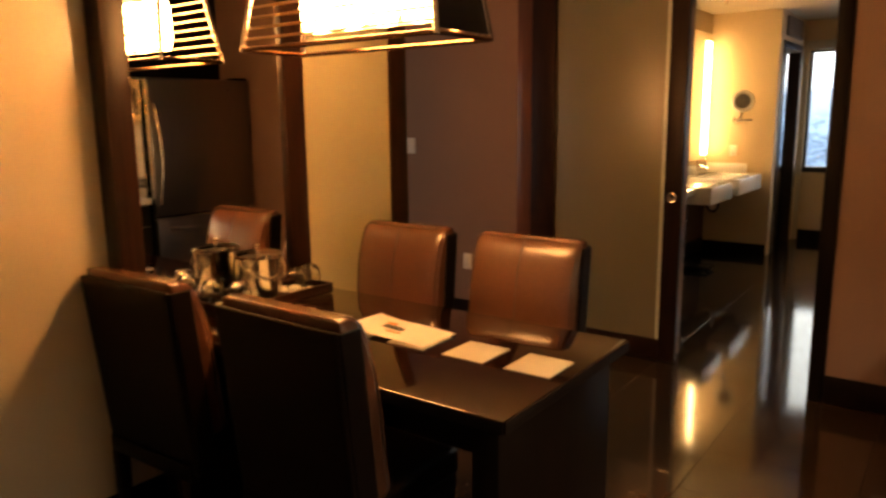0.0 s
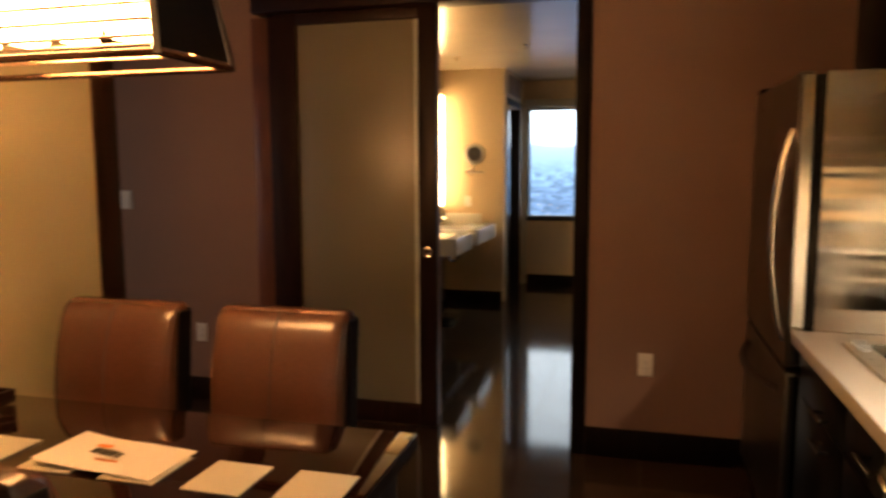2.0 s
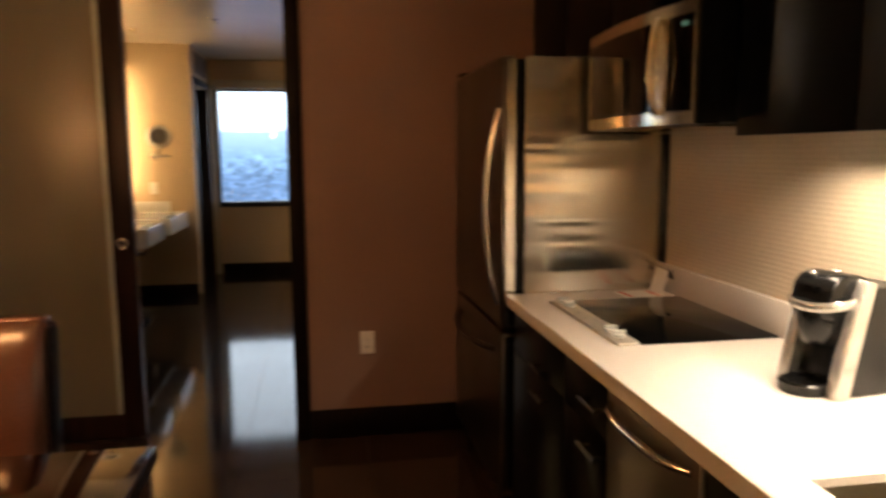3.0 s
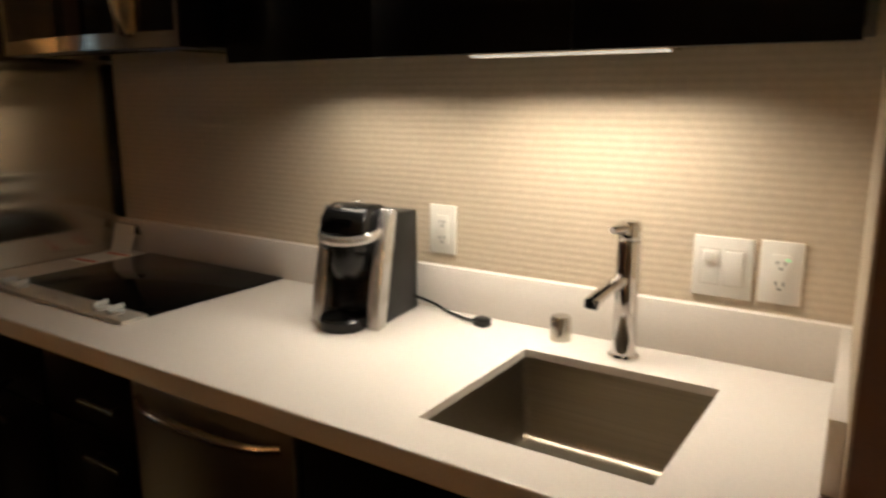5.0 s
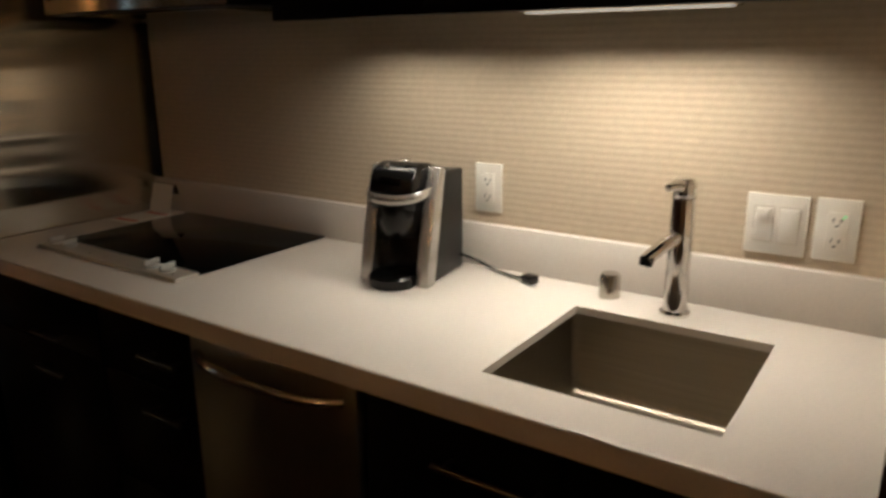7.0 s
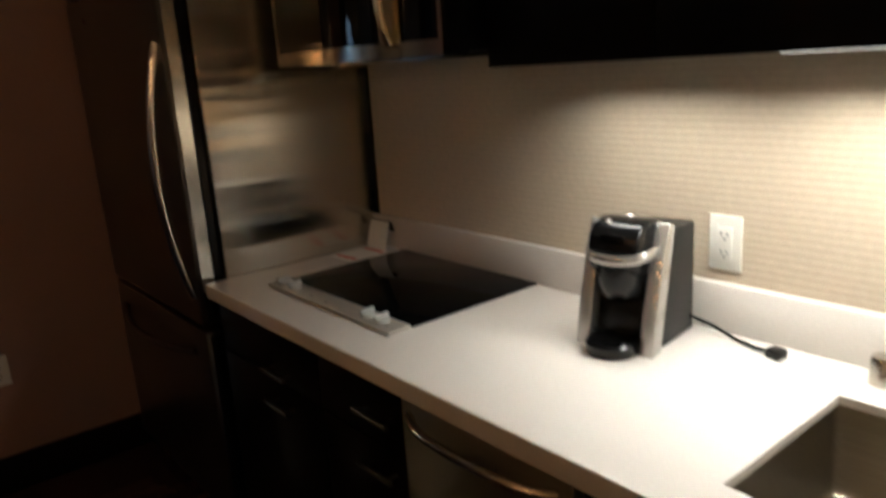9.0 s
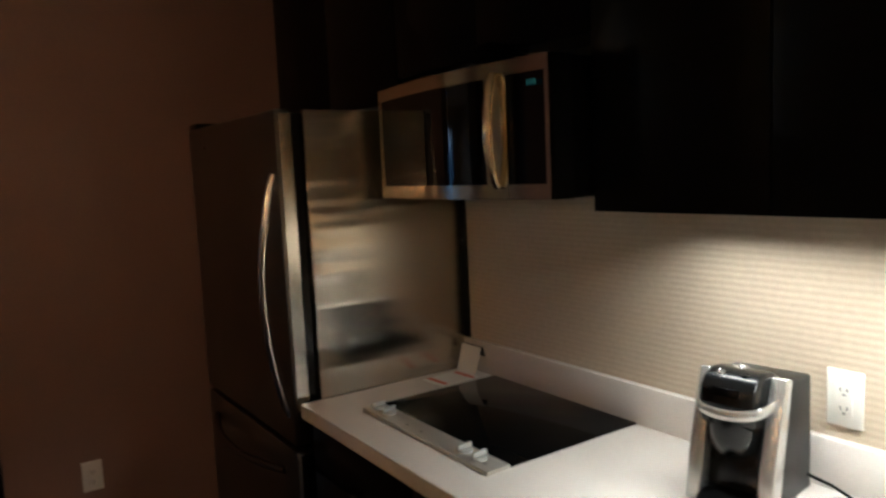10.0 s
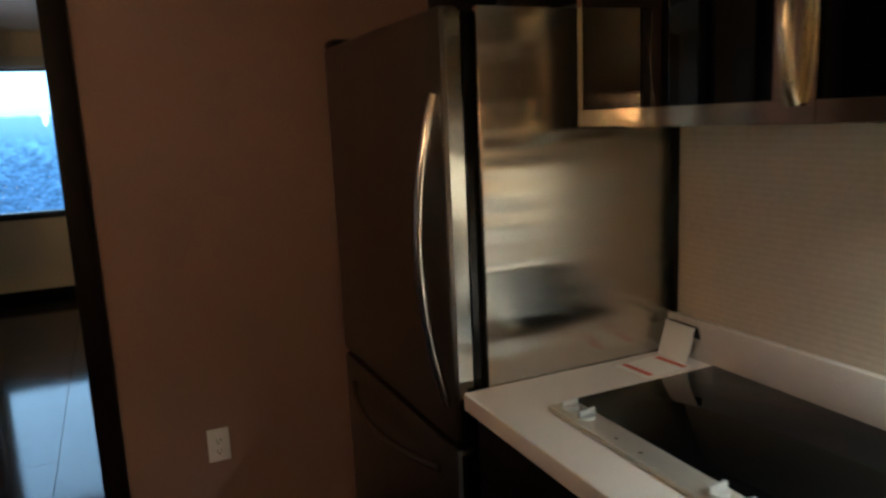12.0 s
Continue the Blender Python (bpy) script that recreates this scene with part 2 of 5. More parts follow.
# ---- building helpers ----
def part(name, bm, mat, parent=None, label="", smooth=True):
    me = bpy.data.meshes.new(name)
    bm.normal_update()
    bm.to_mesh(me)
    bm.free()
    me.materials.append(mat)
    if smooth:
        me.shade_smooth()
        me.set_sharp_from_angle(angle=radians(38))
    ob = new(name, me)
    if parent:
        ob.parent = parent
        if parent.parent is None:
            ob.matrix_parent_inverse = parent.matrix_basis.inverted()
    if label:
        ob["label"] = label
    return ob


def thing(name, base, label, category, group=""):
    ob = new(name)
    ob.empty_display_size = 0.1
    ob.matrix_basis = pose(*base)
    return tagged(ob, label, category, group)


def box(bm, x0, x1, y0, y1, z0, z1, bevel=0.0, m=None, segments=2):
    made = bmesh.ops.create_cube(bm, size=1.0, matrix=Matrix.Translation(((x0 + x1) / 2, (y0 + y1) / 2, (z0 + z1) / 2)) @ Matrix.Diagonal((x1 - x0, y1 - y0, z1 - z0, 1)))
    verts = made["verts"]
    if m is not None:
        bmesh.ops.transform(bm, matrix=m, verts=verts)
    if bevel:
        edges = list({e for v in verts for e in v.link_edges})
        bmesh.ops.bevel(bm, geom=edges, offset=bevel, segments=segments, profile=0.5, affect="EDGES", clamp_overlap=True)
    return bm


def boxes(*rows, bevel=0.0):
    bm = bmesh.new()
    for r in rows:
        box(bm, *r, bevel=bevel)
    return bm


def tube(bm, points, radius, sides=10, caps=True):
    """A round bar along a line of points."""
    pts = [Vector(p) for p in points]
    radii = radius if isinstance(radius, (list, tuple)) else [radius] * len(pts)
    rings, side = [], None
    for i, p in enumerate(pts):
        d = (pts[min(i + 1, len(pts) - 1)] - pts[max(i - 1, 0)]).normalized()
        if side is None:
            side = d.orthogonal().normalized()
        side = (side - d * side.dot(d)).normalized()
        up = d.cross(side)
        rings.append([bm.verts.new(p + (side * math.cos(a) + up * math.sin(a)) * radii[i]) for a in [2 * math.pi * k / sides for k in range(sides)]])
    for r0, r1 in zip(rings, rings[1:]):
        for k in range(sides):
            bm.faces.new((r0[k], r0[(k + 1) % sides], r1[(k + 1) % sides], r1[k]))
    if caps:
        bm.faces.new(rings[0][::-1])
        bm.faces.new(rings[-1])
    return bm


def lathe(bm, profile, at, sides=32, close_top=False, close_bottom=False):
    """A turned shape from (radius, height) rows round the upright line through at."""
    rings = []
    for r, h in profile:
        rings.append([bm.verts.new((at[0] + r * math.cos(2 * math.pi * k / sides), at[1] + r * math.sin(2 * math.pi * k / sides), at[2] + h)) for k in range(sides)])
    for r0, r1 in zip(rings, rings[1:]):
        for k in range(sides):
            bm.faces.new((r0[k], r0[(k + 1) % sides], r1[(k + 1) % sides], r1[k]))
    if close_bottom:
        bm.faces.new(rings[0][::-1])
    if close_top:
        bm.faces.new(rings[-1])
    return bm


def prism(bm, outline, z0, z1, bevel=0.0):
    """An upright prism over an (x, y) outline, given anticlockwise."""
    lo = [bm.verts.new((x, y, z0)) for x, y in outline]
    hi = [bm.verts.new((x, y, z1)) for x, y in outline]
    n = len(lo)
    made = [bm.faces.new(lo[::-1]), bm.faces.new(hi)]
    for k in range(n):
        made.append(bm.faces.new((lo[k], lo[(k + 1) % n], hi[(k + 1) % n], hi[k])))
    if bevel:
        edges = list({e for f in made for e in f.edges})
        bmesh.ops.bevel(bm, geom=edges, offset=bevel, segments=2, profile=0.5, affect="EDGES", clamp_overlap=True)
    return bm


def structure(name, bm, mat, label, category):
    return tagged(part(name, bm, mat), label, category, kind="structure")


# ---- plan ----
XK = 1.10            # kitchen wall
XW = -2.17           # dining wall with the mirror
YN = 4.385           # wall beside the fridge
YS = 4.66            # wall behind the sliding door
YP, YWIN = 8.42, 9.69
H = 2.56             # ceiling
CT = 0.91            # counter top
TT = 0.78            # table top

# ---- structure ----
structure("floor", boxes((-4.6, 1.4, -4.7, 10.2, -0.12, -0.0018)), M_GROUT, "dark floor bed with narrow grout lines", "floor")
structure("ceiling", boxes((-4.6, 1.4, -4.7, YS + 0.12, H, H + 0.12)), M_CEIL, "plain painted ceiling over the dining area and kitchen", "ceiling")
structure("ceiling_bath", boxes((-4.6, 1.4, YS + 0.12, 10.2, 2.50, H + 0.12)), M_CEILGLOSS, "semi-gloss cream ceiling of the vanity area", "ceiling")
structure("wall_kitchen", boxes((XK, XK + 0.149, 1.2375, YN + 0.3, 0, H)), M_PAPER, "beige ribbed wallpaper behind the kitchen counter", "wall")
bm = bmesh.new()
prism(bm, [(0.60, 1.236), (0.60, -4.5), (1.25, -4.5), (1.25, 1.236)], 0, H)
structure("wall_kitchen_end", bm, M_WALL, "taupe wall block closing the end of the counter", "wall")
bm = bmesh.new()
prism(bm, [(0.602, 1.2365), (XK - 0.001, 1.2365), (XK - 0.001, 1.2725), (0.602, 1.2400)], 0, H - 0.001)
structure("wall_kitchen_return", bm, M_PAPER, "narrow beige papered return beside the counter", "wall")
# shade on the return below counter height, put in as a brown strip
structure("trim_counter_end", boxes((0.604, 0.658, 1.2435, 1.2655, 0, CT)), M_CASING, "brown strip standing in for shade at the end of the counter", "wall trim")
structure("wall_south", boxes((-2.3, -0.6, -4.62, -4.5, 0, H), (0.4, 1.25, -4.62, -4.5, 0, H), (-0.6, 0.4, -4.62, -4.5, 0, 0.85), (-0.6, 0.4, -4.62, -4.5, 2.25, H)), M_WALL, "plain taupe wall behind the dining area", "wall")
# one dining wall in two tones: darker and greener from y 2.10 on
structure("wall_dining_far", boxes((XW - 0.15, XW, 2.10, 3.20, 0, H)), M_SATINDK, "dining wall past the mirror, in a darker greenish satin tone", "wall")
structure("wall_dining", boxes((XW - 0.15, XW, -4.5, 2.0995, 0, H)), M_SATIN, "pale satin taupe wall beside the dining table", "wall")
structure("wall_fridge_side", boxes((-0.286, 1.25, YN, YN + 0.30, 0, H)), M_WALL, "brown taupe wall between bathroom opening and fridge", "wall")
structure("wall_passage", boxes((-4.5, -2.16, YS, YS + 0.12, 0, H), (-2.16, -1.16, YS, YS + 0.12, 0, H), (-1.16, -0.28, YS, YS + 0.12, 2.44, H)), M_WALL, "taupe passage wall behind the sliding door", "wall")
structure("wall_passage_end", boxes((-4.5, -4.38, 3.85, YS, 0, H), (-4.5, -4.38, 1.5, 2.35, 0, H), (-4.5, -4.38, 2.35, 3.85, 0, 0.4), (-4.5, -4.38, 2.35, 3.85, 2.4, H), (-4.5, XW - 0.15, 1.5, 1.62, 0, H)), M_WALL, "plain wall at the end of the passage", "wall")
structure("wall_bath_west", boxes((-2.26, -2.12, YS + 0.12, YP, 0, H)), M_BATHWALL, "cream wall behind the double vanity", "wall")
structure("wall_bath_pier", boxes((-2.26, -1.443, YP, YP + 0.12, 0, H)), M_BATHWALL, "cream pier wall at the end of the vanity", "wall")
structure("wall_bath_east", boxes((0.9, 1.02, YN + 0.3, 9.9, 0, H)), M_BATHWALL, "plain cream wall of the vanity area", "wall")
structure("wall_closet", boxes((-1.56, -1.443, YP + 0.12, 8.62, 0, H), (-1.56, -1.443, 8.62, 9.45, 2.14, H), (-1.56, -1.443, 9.45, YWIN, 0, H)), M_BATHWALL, "cream wall with a doorway beside the window", "wall")
structure("wall_closet_back", boxes((-3.2, -3.08, YP, 9.9, 0, H), (-3.2, -2.26, YP, YP + 0.12, 0, H)), M_BATHWALL, "plain wall of the small room past the doorway", "wall")
structure("wall_window", boxes((-3.2, 1.02, YWIN, YWIN + 0.2, 0, 0.80), (-3.2, 1.02, YWIN, YWIN + 0.2, 2.17, H), (-3.2, -2.9, YWIN, YWIN + 0.2, 0.80, 2.17), (0.5, 1.02, YWIN, YWIN + 0.2, 0.80, 2.17),
          (-1.56, -1.385, YWIN, YWIN + 0.2, 0.80, 2.17)), M_BATHWALL, "cream window wall with a wide opening", "wall")


def baseboard(name, x0, x1, y0, y1, h=0.15):
    structure(name, boxes((x0, x1, y0, y1, 0, h), bevel=0.003), M_DARKWOOD, "dark-stained wooden baseboard", "baseboard")


baseboard("baseboard_fridge_wall", -0.286, 0.58, YN - 0.014, YN - 0.001)
baseboard("baseboard_passage", -4.38, -2.31, YS - 0.014, YS - 0.001)
baseboard("baseboard_dining", XW + 0.001, XW + 0.014, -4.5, 3.19)
baseboard("baseboard_window", -1.38, 0.9, YWIN - 0.014, YWIN - 0.001, 0.12)
structure("trim_vanity_panel", boxes((-2.1195, -2.1075, 5.6, YP - 0.02, 0.15, 0.70)), M_CASING, "reddish wooden panel under the vanity", "wall panel")
baseboard("baseboard_pier", -2.11, -1.46, YP - 0.014, YP - 0.001, 0.11)
baseboard("baseboard_vanity", -2.119, -2.106, YS + 0.13, YP - 0.015)

# bathroom opening: jamb and header
structure("trim_opening_jamb", boxes((-0.360, -0.287, YN - 0.016, YS + 0.13, 0, 2.44), bevel=0.003), M_DARKWOOD, "near-black wooden jamb of the bathroom opening", "door jamb")
structure("trim_opening_header", boxes((-2.19, -0.287, YS - 0.16, YS - 0.002, 2.335, 2.46), bevel=0.003), M_WOOD, "dark wooden track header over the sliding door", "door header")
structure("trim_passage_casing", boxes((-2.255, -2.130, YS - 0.045, YS - 0.002, 0, 2.33), bevel=0.004), M_CASING, "reddish wooden casing beside the sliding door", "door casing")
structure("trim_wall_end", boxes((XW - 0.165, XW + 0.012, 3.202, 3.33, 0, H - 0.002), bevel=0.004), M_WOOD, "dark wooden end casing of the dining wall", "wall trim")


def sliding_door():
    d = thing("sliding_door", (-1.66, YS - 0.08, 0), "sliding door with frosted glass in a dark wooden frame, standing open", "door")
    y0, y1 = YS - 0.105, YS - 0.06
    part("stile", boxes((-2.115, -1.945, y0, y1, 0.012, 2.332), bevel=0.003), M_WOOD, d)
    st = part("stile", boxes((-1.223, -1.120, y0, y1, 0.012, 2.332), bevel=0.003), M_WOOD, d)
    part("top_rail", boxes((-1.944, -1.224, y0 + .001, y1 - .001, 2.268, 2.332), bevel=0.003), M_WOOD, d)
    part("bottom_rail", boxes((-1.944, -1.224, y0 + .001, y1 - .001, 0.012, 0.125), bevel=0.003), M_WOOD, d)
    part("pane", boxes((-1.943, -1.249, y0 + 0.016, y0 + 0.026, 0.126, 2.267), bevel=0.001), M_FROST, d, "greenish frosted glass pane")
    part("glass_bead", boxes((-1.248, -1.2245, y0 + 0.012, y0 + 0.03, 0.126, 2.267), bevel=0.003), M_GLASSEDGE, d, "pale vertical edge of the glass")
    bm = bmesh.new()
    lathe(bm, [(0.001, 0.0), (0.028, 0.0), (0.030, 0.005), (0.023, 0.007), (0.019, 0.003), (0.001, 0.002)], (0, 0, 0), 24)
    bmesh.ops.transform(bm, matrix=pose(-1.176, y0 - 0.0005, 1.0, 90, 0, 0), verts=bm.verts)
    pull = part("door_pull", bm, M_STEEL, st, "round steel flush pull")
    bm = tube(bmesh.new(), [(-1.176 + 0.022 * math.sin(a), y0 - 0.014 - .004 * math.cos(2 * a), 1.0 + 0.026 * math.cos(a)) for a in [k * math.pi / 8 for k in range(9)]], 0.004, 8)
    part("ring", bm, M_CHROME, st, "small chrome pull ring")


sliding_door()


# window
def window(x0, x1, name):
    w = structure(name, boxes((x0, x1, YWIN + 0.02, YWIN + 0.10, 0.80, 0.86), (x0, x1, YWIN + 0.02, YWIN + 0.10, 2.15, 2.17),
                  (x0, x0 + 0.03, YWIN + 0.02, YWIN + 0.10, 0.86, 2.15), (x1 - 0.03, x1, YWIN + 0.02, YWIN + 0.10, 0.86, 2.15)), M_DARKFRAME, "dark-framed fixed window over the city", "window")
    p = part("pane", boxes((x0 + 0.03, x1 - 0.03, YWIN + 0.055, YWIN + 0.061, 0.86, 2.15)), M_GLASS, w)
    p.visible_shadow = False
    part("window_sill", boxes((x0, x1, YWIN - 0.012, YWIN + 0.02, 0.795, 0.858), bevel=0.003), M_DARKFRAME, w)


window(-1.385, 0.5, "window_1")
window(-2.9, -1.56, "window_2")
structure("trim_window_reveal", boxes((-1.442, -1.386, YWIN - 0.03, YWIN - 0.001, 0.0, 2.17), bevel=0.003), M_SHADE, "pale window reveal strip", "window trim")
structure("trim_shade_box", boxes((-1.44, 0.89, YWIN - 0.10, YWIN - 0.001, 2.18, 2.27), bevel=0.004), M_SHADE, "beige roller shade box above the window", "window shade")

# doorway beside the window
structure("trim_closet_casing", boxes((-1.565, -1.43, 8.55, 8.62, 0, 2.14), (-1.565, -1.43, 8.55, 9.50, 2.141, 2.21), (-1.565, -1.43, 9.43, 9.50, 0, 2.14), bevel=0.003), M_WOOD, "dark wooden doorway casing", "door casing")
dl = thing("closet_door", (-1.62, 9.4, 0), "dark-stained wooden door standing open beside the window", "door")
part("door_leaf", boxes((-2.25, -1.57, 9.36, 9.40, 0.01, 2.12), bevel=0.003), M_WOOD, dl)
bm = tube(bmesh.new(), [(-2.18, 9.36, 1.0), (-2.18, 9.31, 1.0), (-2.10, 9.305, 1.0)], 0.009, 10)
part("door_handle", bm, M_CHROME, dl, "chrome lever handle")
v = thing("wall_vent", (-1.44, 9.05, 2.30), "brown louvred air vent above the doorway", "vent")
part("frame", boxes((-1.442, -1.425, 8.66, 9.40, 2.26, 2.28), (-1.442, -1.425, 8.66, 9.40, 2.44, 2.46), (-1.442, -1.425, 8.66, 8.68, 2.28, 2.44), (-1.442, -1.425, 9.38, 9.40, 2.28, 2.44)), M_VENT, v)
for k in range(7):
    part("slat", boxes((-1.4415, -1.430, 8.681, 9.379, 2.285 + 0.022 * k, 2.299 + 0.022 * k)), M_VENT, v)


# city view outside
def backdrop():
    m = bpy.data.materials.new("dusk_city_view")
    m.use_nodes = True
    nt = m.node_tree
    nt.nodes.clear()
    out = nt.nodes.new("ShaderNodeOutputMaterial")
    em = nt.nodes.new("ShaderNodeEmission")
    em.inputs["Strength"].default_value = BACKDROP_GLOW
    co = nt.nodes.new("ShaderNodeTexCoord")
    sep = nt.nodes.new("ShaderNodeSeparateXYZ")
    nt.links.new(co.outputs["Object"], sep.inputs[0])
    ridge = nt.nodes.new("ShaderNodeTexNoise")
    ridge.inputs["Scale"].default_value = 0.10
    ridge.inputs["Detail"].default_value = 5.0
    nt.links.new(co.outputs["Object"], ridge.inputs["Vector"])
    add = nt.nodes.new("ShaderNodeMath")
    add.operation = "MULTIPLY_ADD"
    add.inputs[1].default_value = -3.0
    nt.links.new(ridge.outputs["Fac"], add.inputs[0])
    nt.links.new(sep.outputs["Z"], add.inputs[2])
    mr = nt.nodes.new("ShaderNodeMapRange")
    mr.inputs["From Min"].default_value, mr.inputs["From Max"].default_value = -12.0, 12.0
    nt.links.new(add.outputs[0], mr.inputs["Value"])
    ramp = nt.nodes.new("ShaderNodeValToRGB")
    stops = [(0.0, (0.055, 0.10, 0.19)), (0.30, (0.075, 0.14, 0.26)), (0.46, (0.12, 0.22, 0.37)), (0.625, (0.20, 0.32, 0.52)), (0.64, (0.50, 0.68, 0.92)), (0.72, (0.64, 0.81, 1.0)), (1.0, (0.70, 0.85, 1.0))]
    el = ramp.color_ramp.elements
    while len(el) < len(stops):
        el.new(0.5)
    for e, (pos, col) in zip(el, stops):
        e.position, e.color = pos, (*col, 1)
    nt.links.new(mr.outputs["Result"], ramp.inputs["Fac"])

    def flecks(scale, lo, hi, least, most):
        mp = nt.nodes.new("ShaderNodeMapping")
        mp.inputs["Scale"].default_value = scale
        nt.links.new(co.outputs["Object"], mp.inputs["Vector"])
        n = nt.nodes.new("ShaderNodeTexNoise")
        n.inputs["Scale"].default_value = 1.0
        n.inputs["Detail"].default_value = 4.0
        nt.links.new(mp.outputs["Vector"], n.inputs["Vector"])
        f = nt.nodes.new("ShaderNodeMapRange")
        f.inputs["From Min"].default_value, f.inputs["From Max"].default_value = lo, hi
        f.inputs["To Min"].default_value, f.inputs["To Max"].default_value = least, most
        nt.links.new(n.outputs["Fac"], f.inputs["Value"])
        return f.outputs["Result"]
    # roofs, streets and trees as pale and dark strokes below the hills
    mul = nt.nodes.new("ShaderNodeMath")
    mul.operation = "MULTIPLY"
    nt.links.new(flecks((0.5, 0.5, 1.1), 0.38, 0.64, 0.84, 1.20), mul.inputs[0])
    mp = nt.nodes.new("ShaderNodeMapping")
    mp.inputs["Scale"].default_value = (1.7, 1.7, 2.6)
    nt.links.new(co.outputs["Object"], mp.inputs["Vector"])
    cells = nt.nodes.new("ShaderNodeTexVoronoi")
    cells.distance = "CHEBYCHEV"
    cells.inputs["Scale"].default_value = 1.0
    nt.links.new(mp.outputs["Vector"], cells.inputs["Vector"])
    tone = nt.nodes.new("ShaderNodeSeparateXYZ")
    nt.links.new(cells.outputs["Color"], tone.inputs[0])
    blk = nt.nodes.new("ShaderNodeMapRange")
    blk.inputs["To Min"].default_value, blk.inputs["To Max"].default_value = 0.70, 1.34
    nt.links.new(tone.outputs[0], blk.inputs["Value"])
    nt.links.new(blk.outputs["Result"], mul.inputs[1])
    below = nt.nodes.new("ShaderNodeMapRange")
    below.inputs["From Min"].default_value, below.inputs["From Max"].default_value = 2.6, 0.0
    nt.links.new(sep.outputs["Z"], below.inputs["Value"])
    mixf = nt.nodes.new("ShaderNodeMix")
    mixf.data_type = "FLOAT"
    mixf.inputs[2].default_value = 1.0
    nt.links.new(below.outputs["Result"], mixf.inputs[0])
    nt.links.new(mul.outputs[0], mixf.inputs[3])
    vm = nt.nodes.new("ShaderNodeVectorMath")
    vm.operation = "SCALE"
    nt.links.new(ramp.outputs["Color"], vm.inputs[0])
    nt.links.new(mixf.outputs[0], vm.inputs["Scale"])
    # a few warm lamps in the streets
    low = nt.nodes.new("ShaderNodeMapRange")
    low.inputs["From Min"].default_value, low.inputs["From Max"].default_value = -1.0, -2.0
    nt.links.new(sep.outputs["Z"], low.inputs["Value"])
    lamps = nt.nodes.new("ShaderNodeMath")
    lamps.operation = "MULTIPLY"
    nt.links.new(low.outputs["Result"], lamps.inputs[0])
    nt.links.new(flecks((2.4, 2.4, 3.2), 0.70, 0.74, 0.0, 1.0), lamps.inputs[1])
    mixc = nt.nodes.new("ShaderNodeMix")
    mixc.data_type = "RGBA"
    mixc.inputs[7].default_value = (1.0, 0.72, 0.45, 1)
    nt.links.new(lamps.outputs[0], mixc.inputs[0])
    nt.links.new(vm.outputs["Vector"], mixc.inputs[6])
    nt.links.new(mixc.outputs[2], em.inputs["Color"])
    nt.links.new(em.outputs[0], out.inputs["Surface"])
    bm = bmesh.new()
    n, r = 24, 110.0
    lo, hi = [], []
    for k in range(n + 1):
        a = math.pi * k / n
        lo.append(bm.verts.new((r * math.cos(a), 12 + r * math.sin(a), -70)))
        hi.append(bm.verts.new((r * math.cos(a), 12 + r * math.sin(a), 60)))
    for k in range(n):
        bm.faces.new((lo[k + 1], lo[k], hi[k], hi[k + 1]))
    structure("backdrop", bm, m, "dusk city and hills under a pale sky, far below the window", "city view")


backdrop()


# ---- dining ----
def mirror():
    t = thing("wall_mirror", (XW, 2.11, 0.79), "tall mirror in a deep dark wooden frame on the dining wall", "mirror")
    x0, x1, z0, z1 = XW + 0.001, XW + 0.090, 0.79, 2.50
    part("stile", boxes((x0, x1, 1.676, 1.766, z0, z1), bevel=0.004), M_WOOD, t)
    part("stile", boxes((x0, x1, 2.440, 2.548, z0, z1), bevel=0.004), M_WOOD, t)
    part("top_rail", boxes((x0, x1 - .001, 1.7665, 2.4395, z1 - 0.10, z1), bevel=0.004), M_WOOD, t)
    part("bottom_rail", boxes((x0, x1 - .001, 1.7665, 2.4395, z0, z0 + 0.03), bevel=0.004), M_WOOD, t)
    part("mirror_glass", boxes((x0, XW + 0.070, 1.7665, 2.4395, z0 + 0.0305, z1 - 0.1005)), M_MIRROR, t, "silvered mirror glass")


mirror()


def table():
    t = thing("dining_table", (-1.37, 2.11, 0), "dark polished wooden dining table set against the mirror wall", "table")
    part("tabletop", boxes((-2.12, -0.6005, 1.737, 2.49, TT - 0.034, TT), bevel=0.002), M_TABLE, t, "glossy dark tabletop")
    part("edge_band", boxes((-0.600, -0.595, 1.739, 2.488, TT - 0.034, TT - 0.001), bevel=0.0015), M_EDGE, t, "matt dark end edge")
    part("edge_band", boxes((-2.119, -0.601, 1.7320, 1.7368, TT - 0.034, TT - 0.001), bevel=0.0015), M_EDGE, t, "matt dark front edge")
    part("apron", boxes((-2.08, -0.70, 1.80, 1.825, TT - 0.14, TT - 0.035), bevel=0.002), M_DARKWOOD, t)
    part("apron", boxes((-2.08, -0.70, 2.40, 2.425, TT - 0.14, TT - 0.035), bevel=0.002), M_DARKWOOD, t)
    part("leg_panel", boxes((-0.72, -0.64, 1.78, 2.445, 0.0, TT - 0.035), bevel=0.004), M_DARKWOOD, t)
    part("leg_panel", boxes((-2.09, -2.02, 1.78, 2.445, 0.0, TT - 0.035), bevel=0.004), M_DARKWOOD, t)


table()


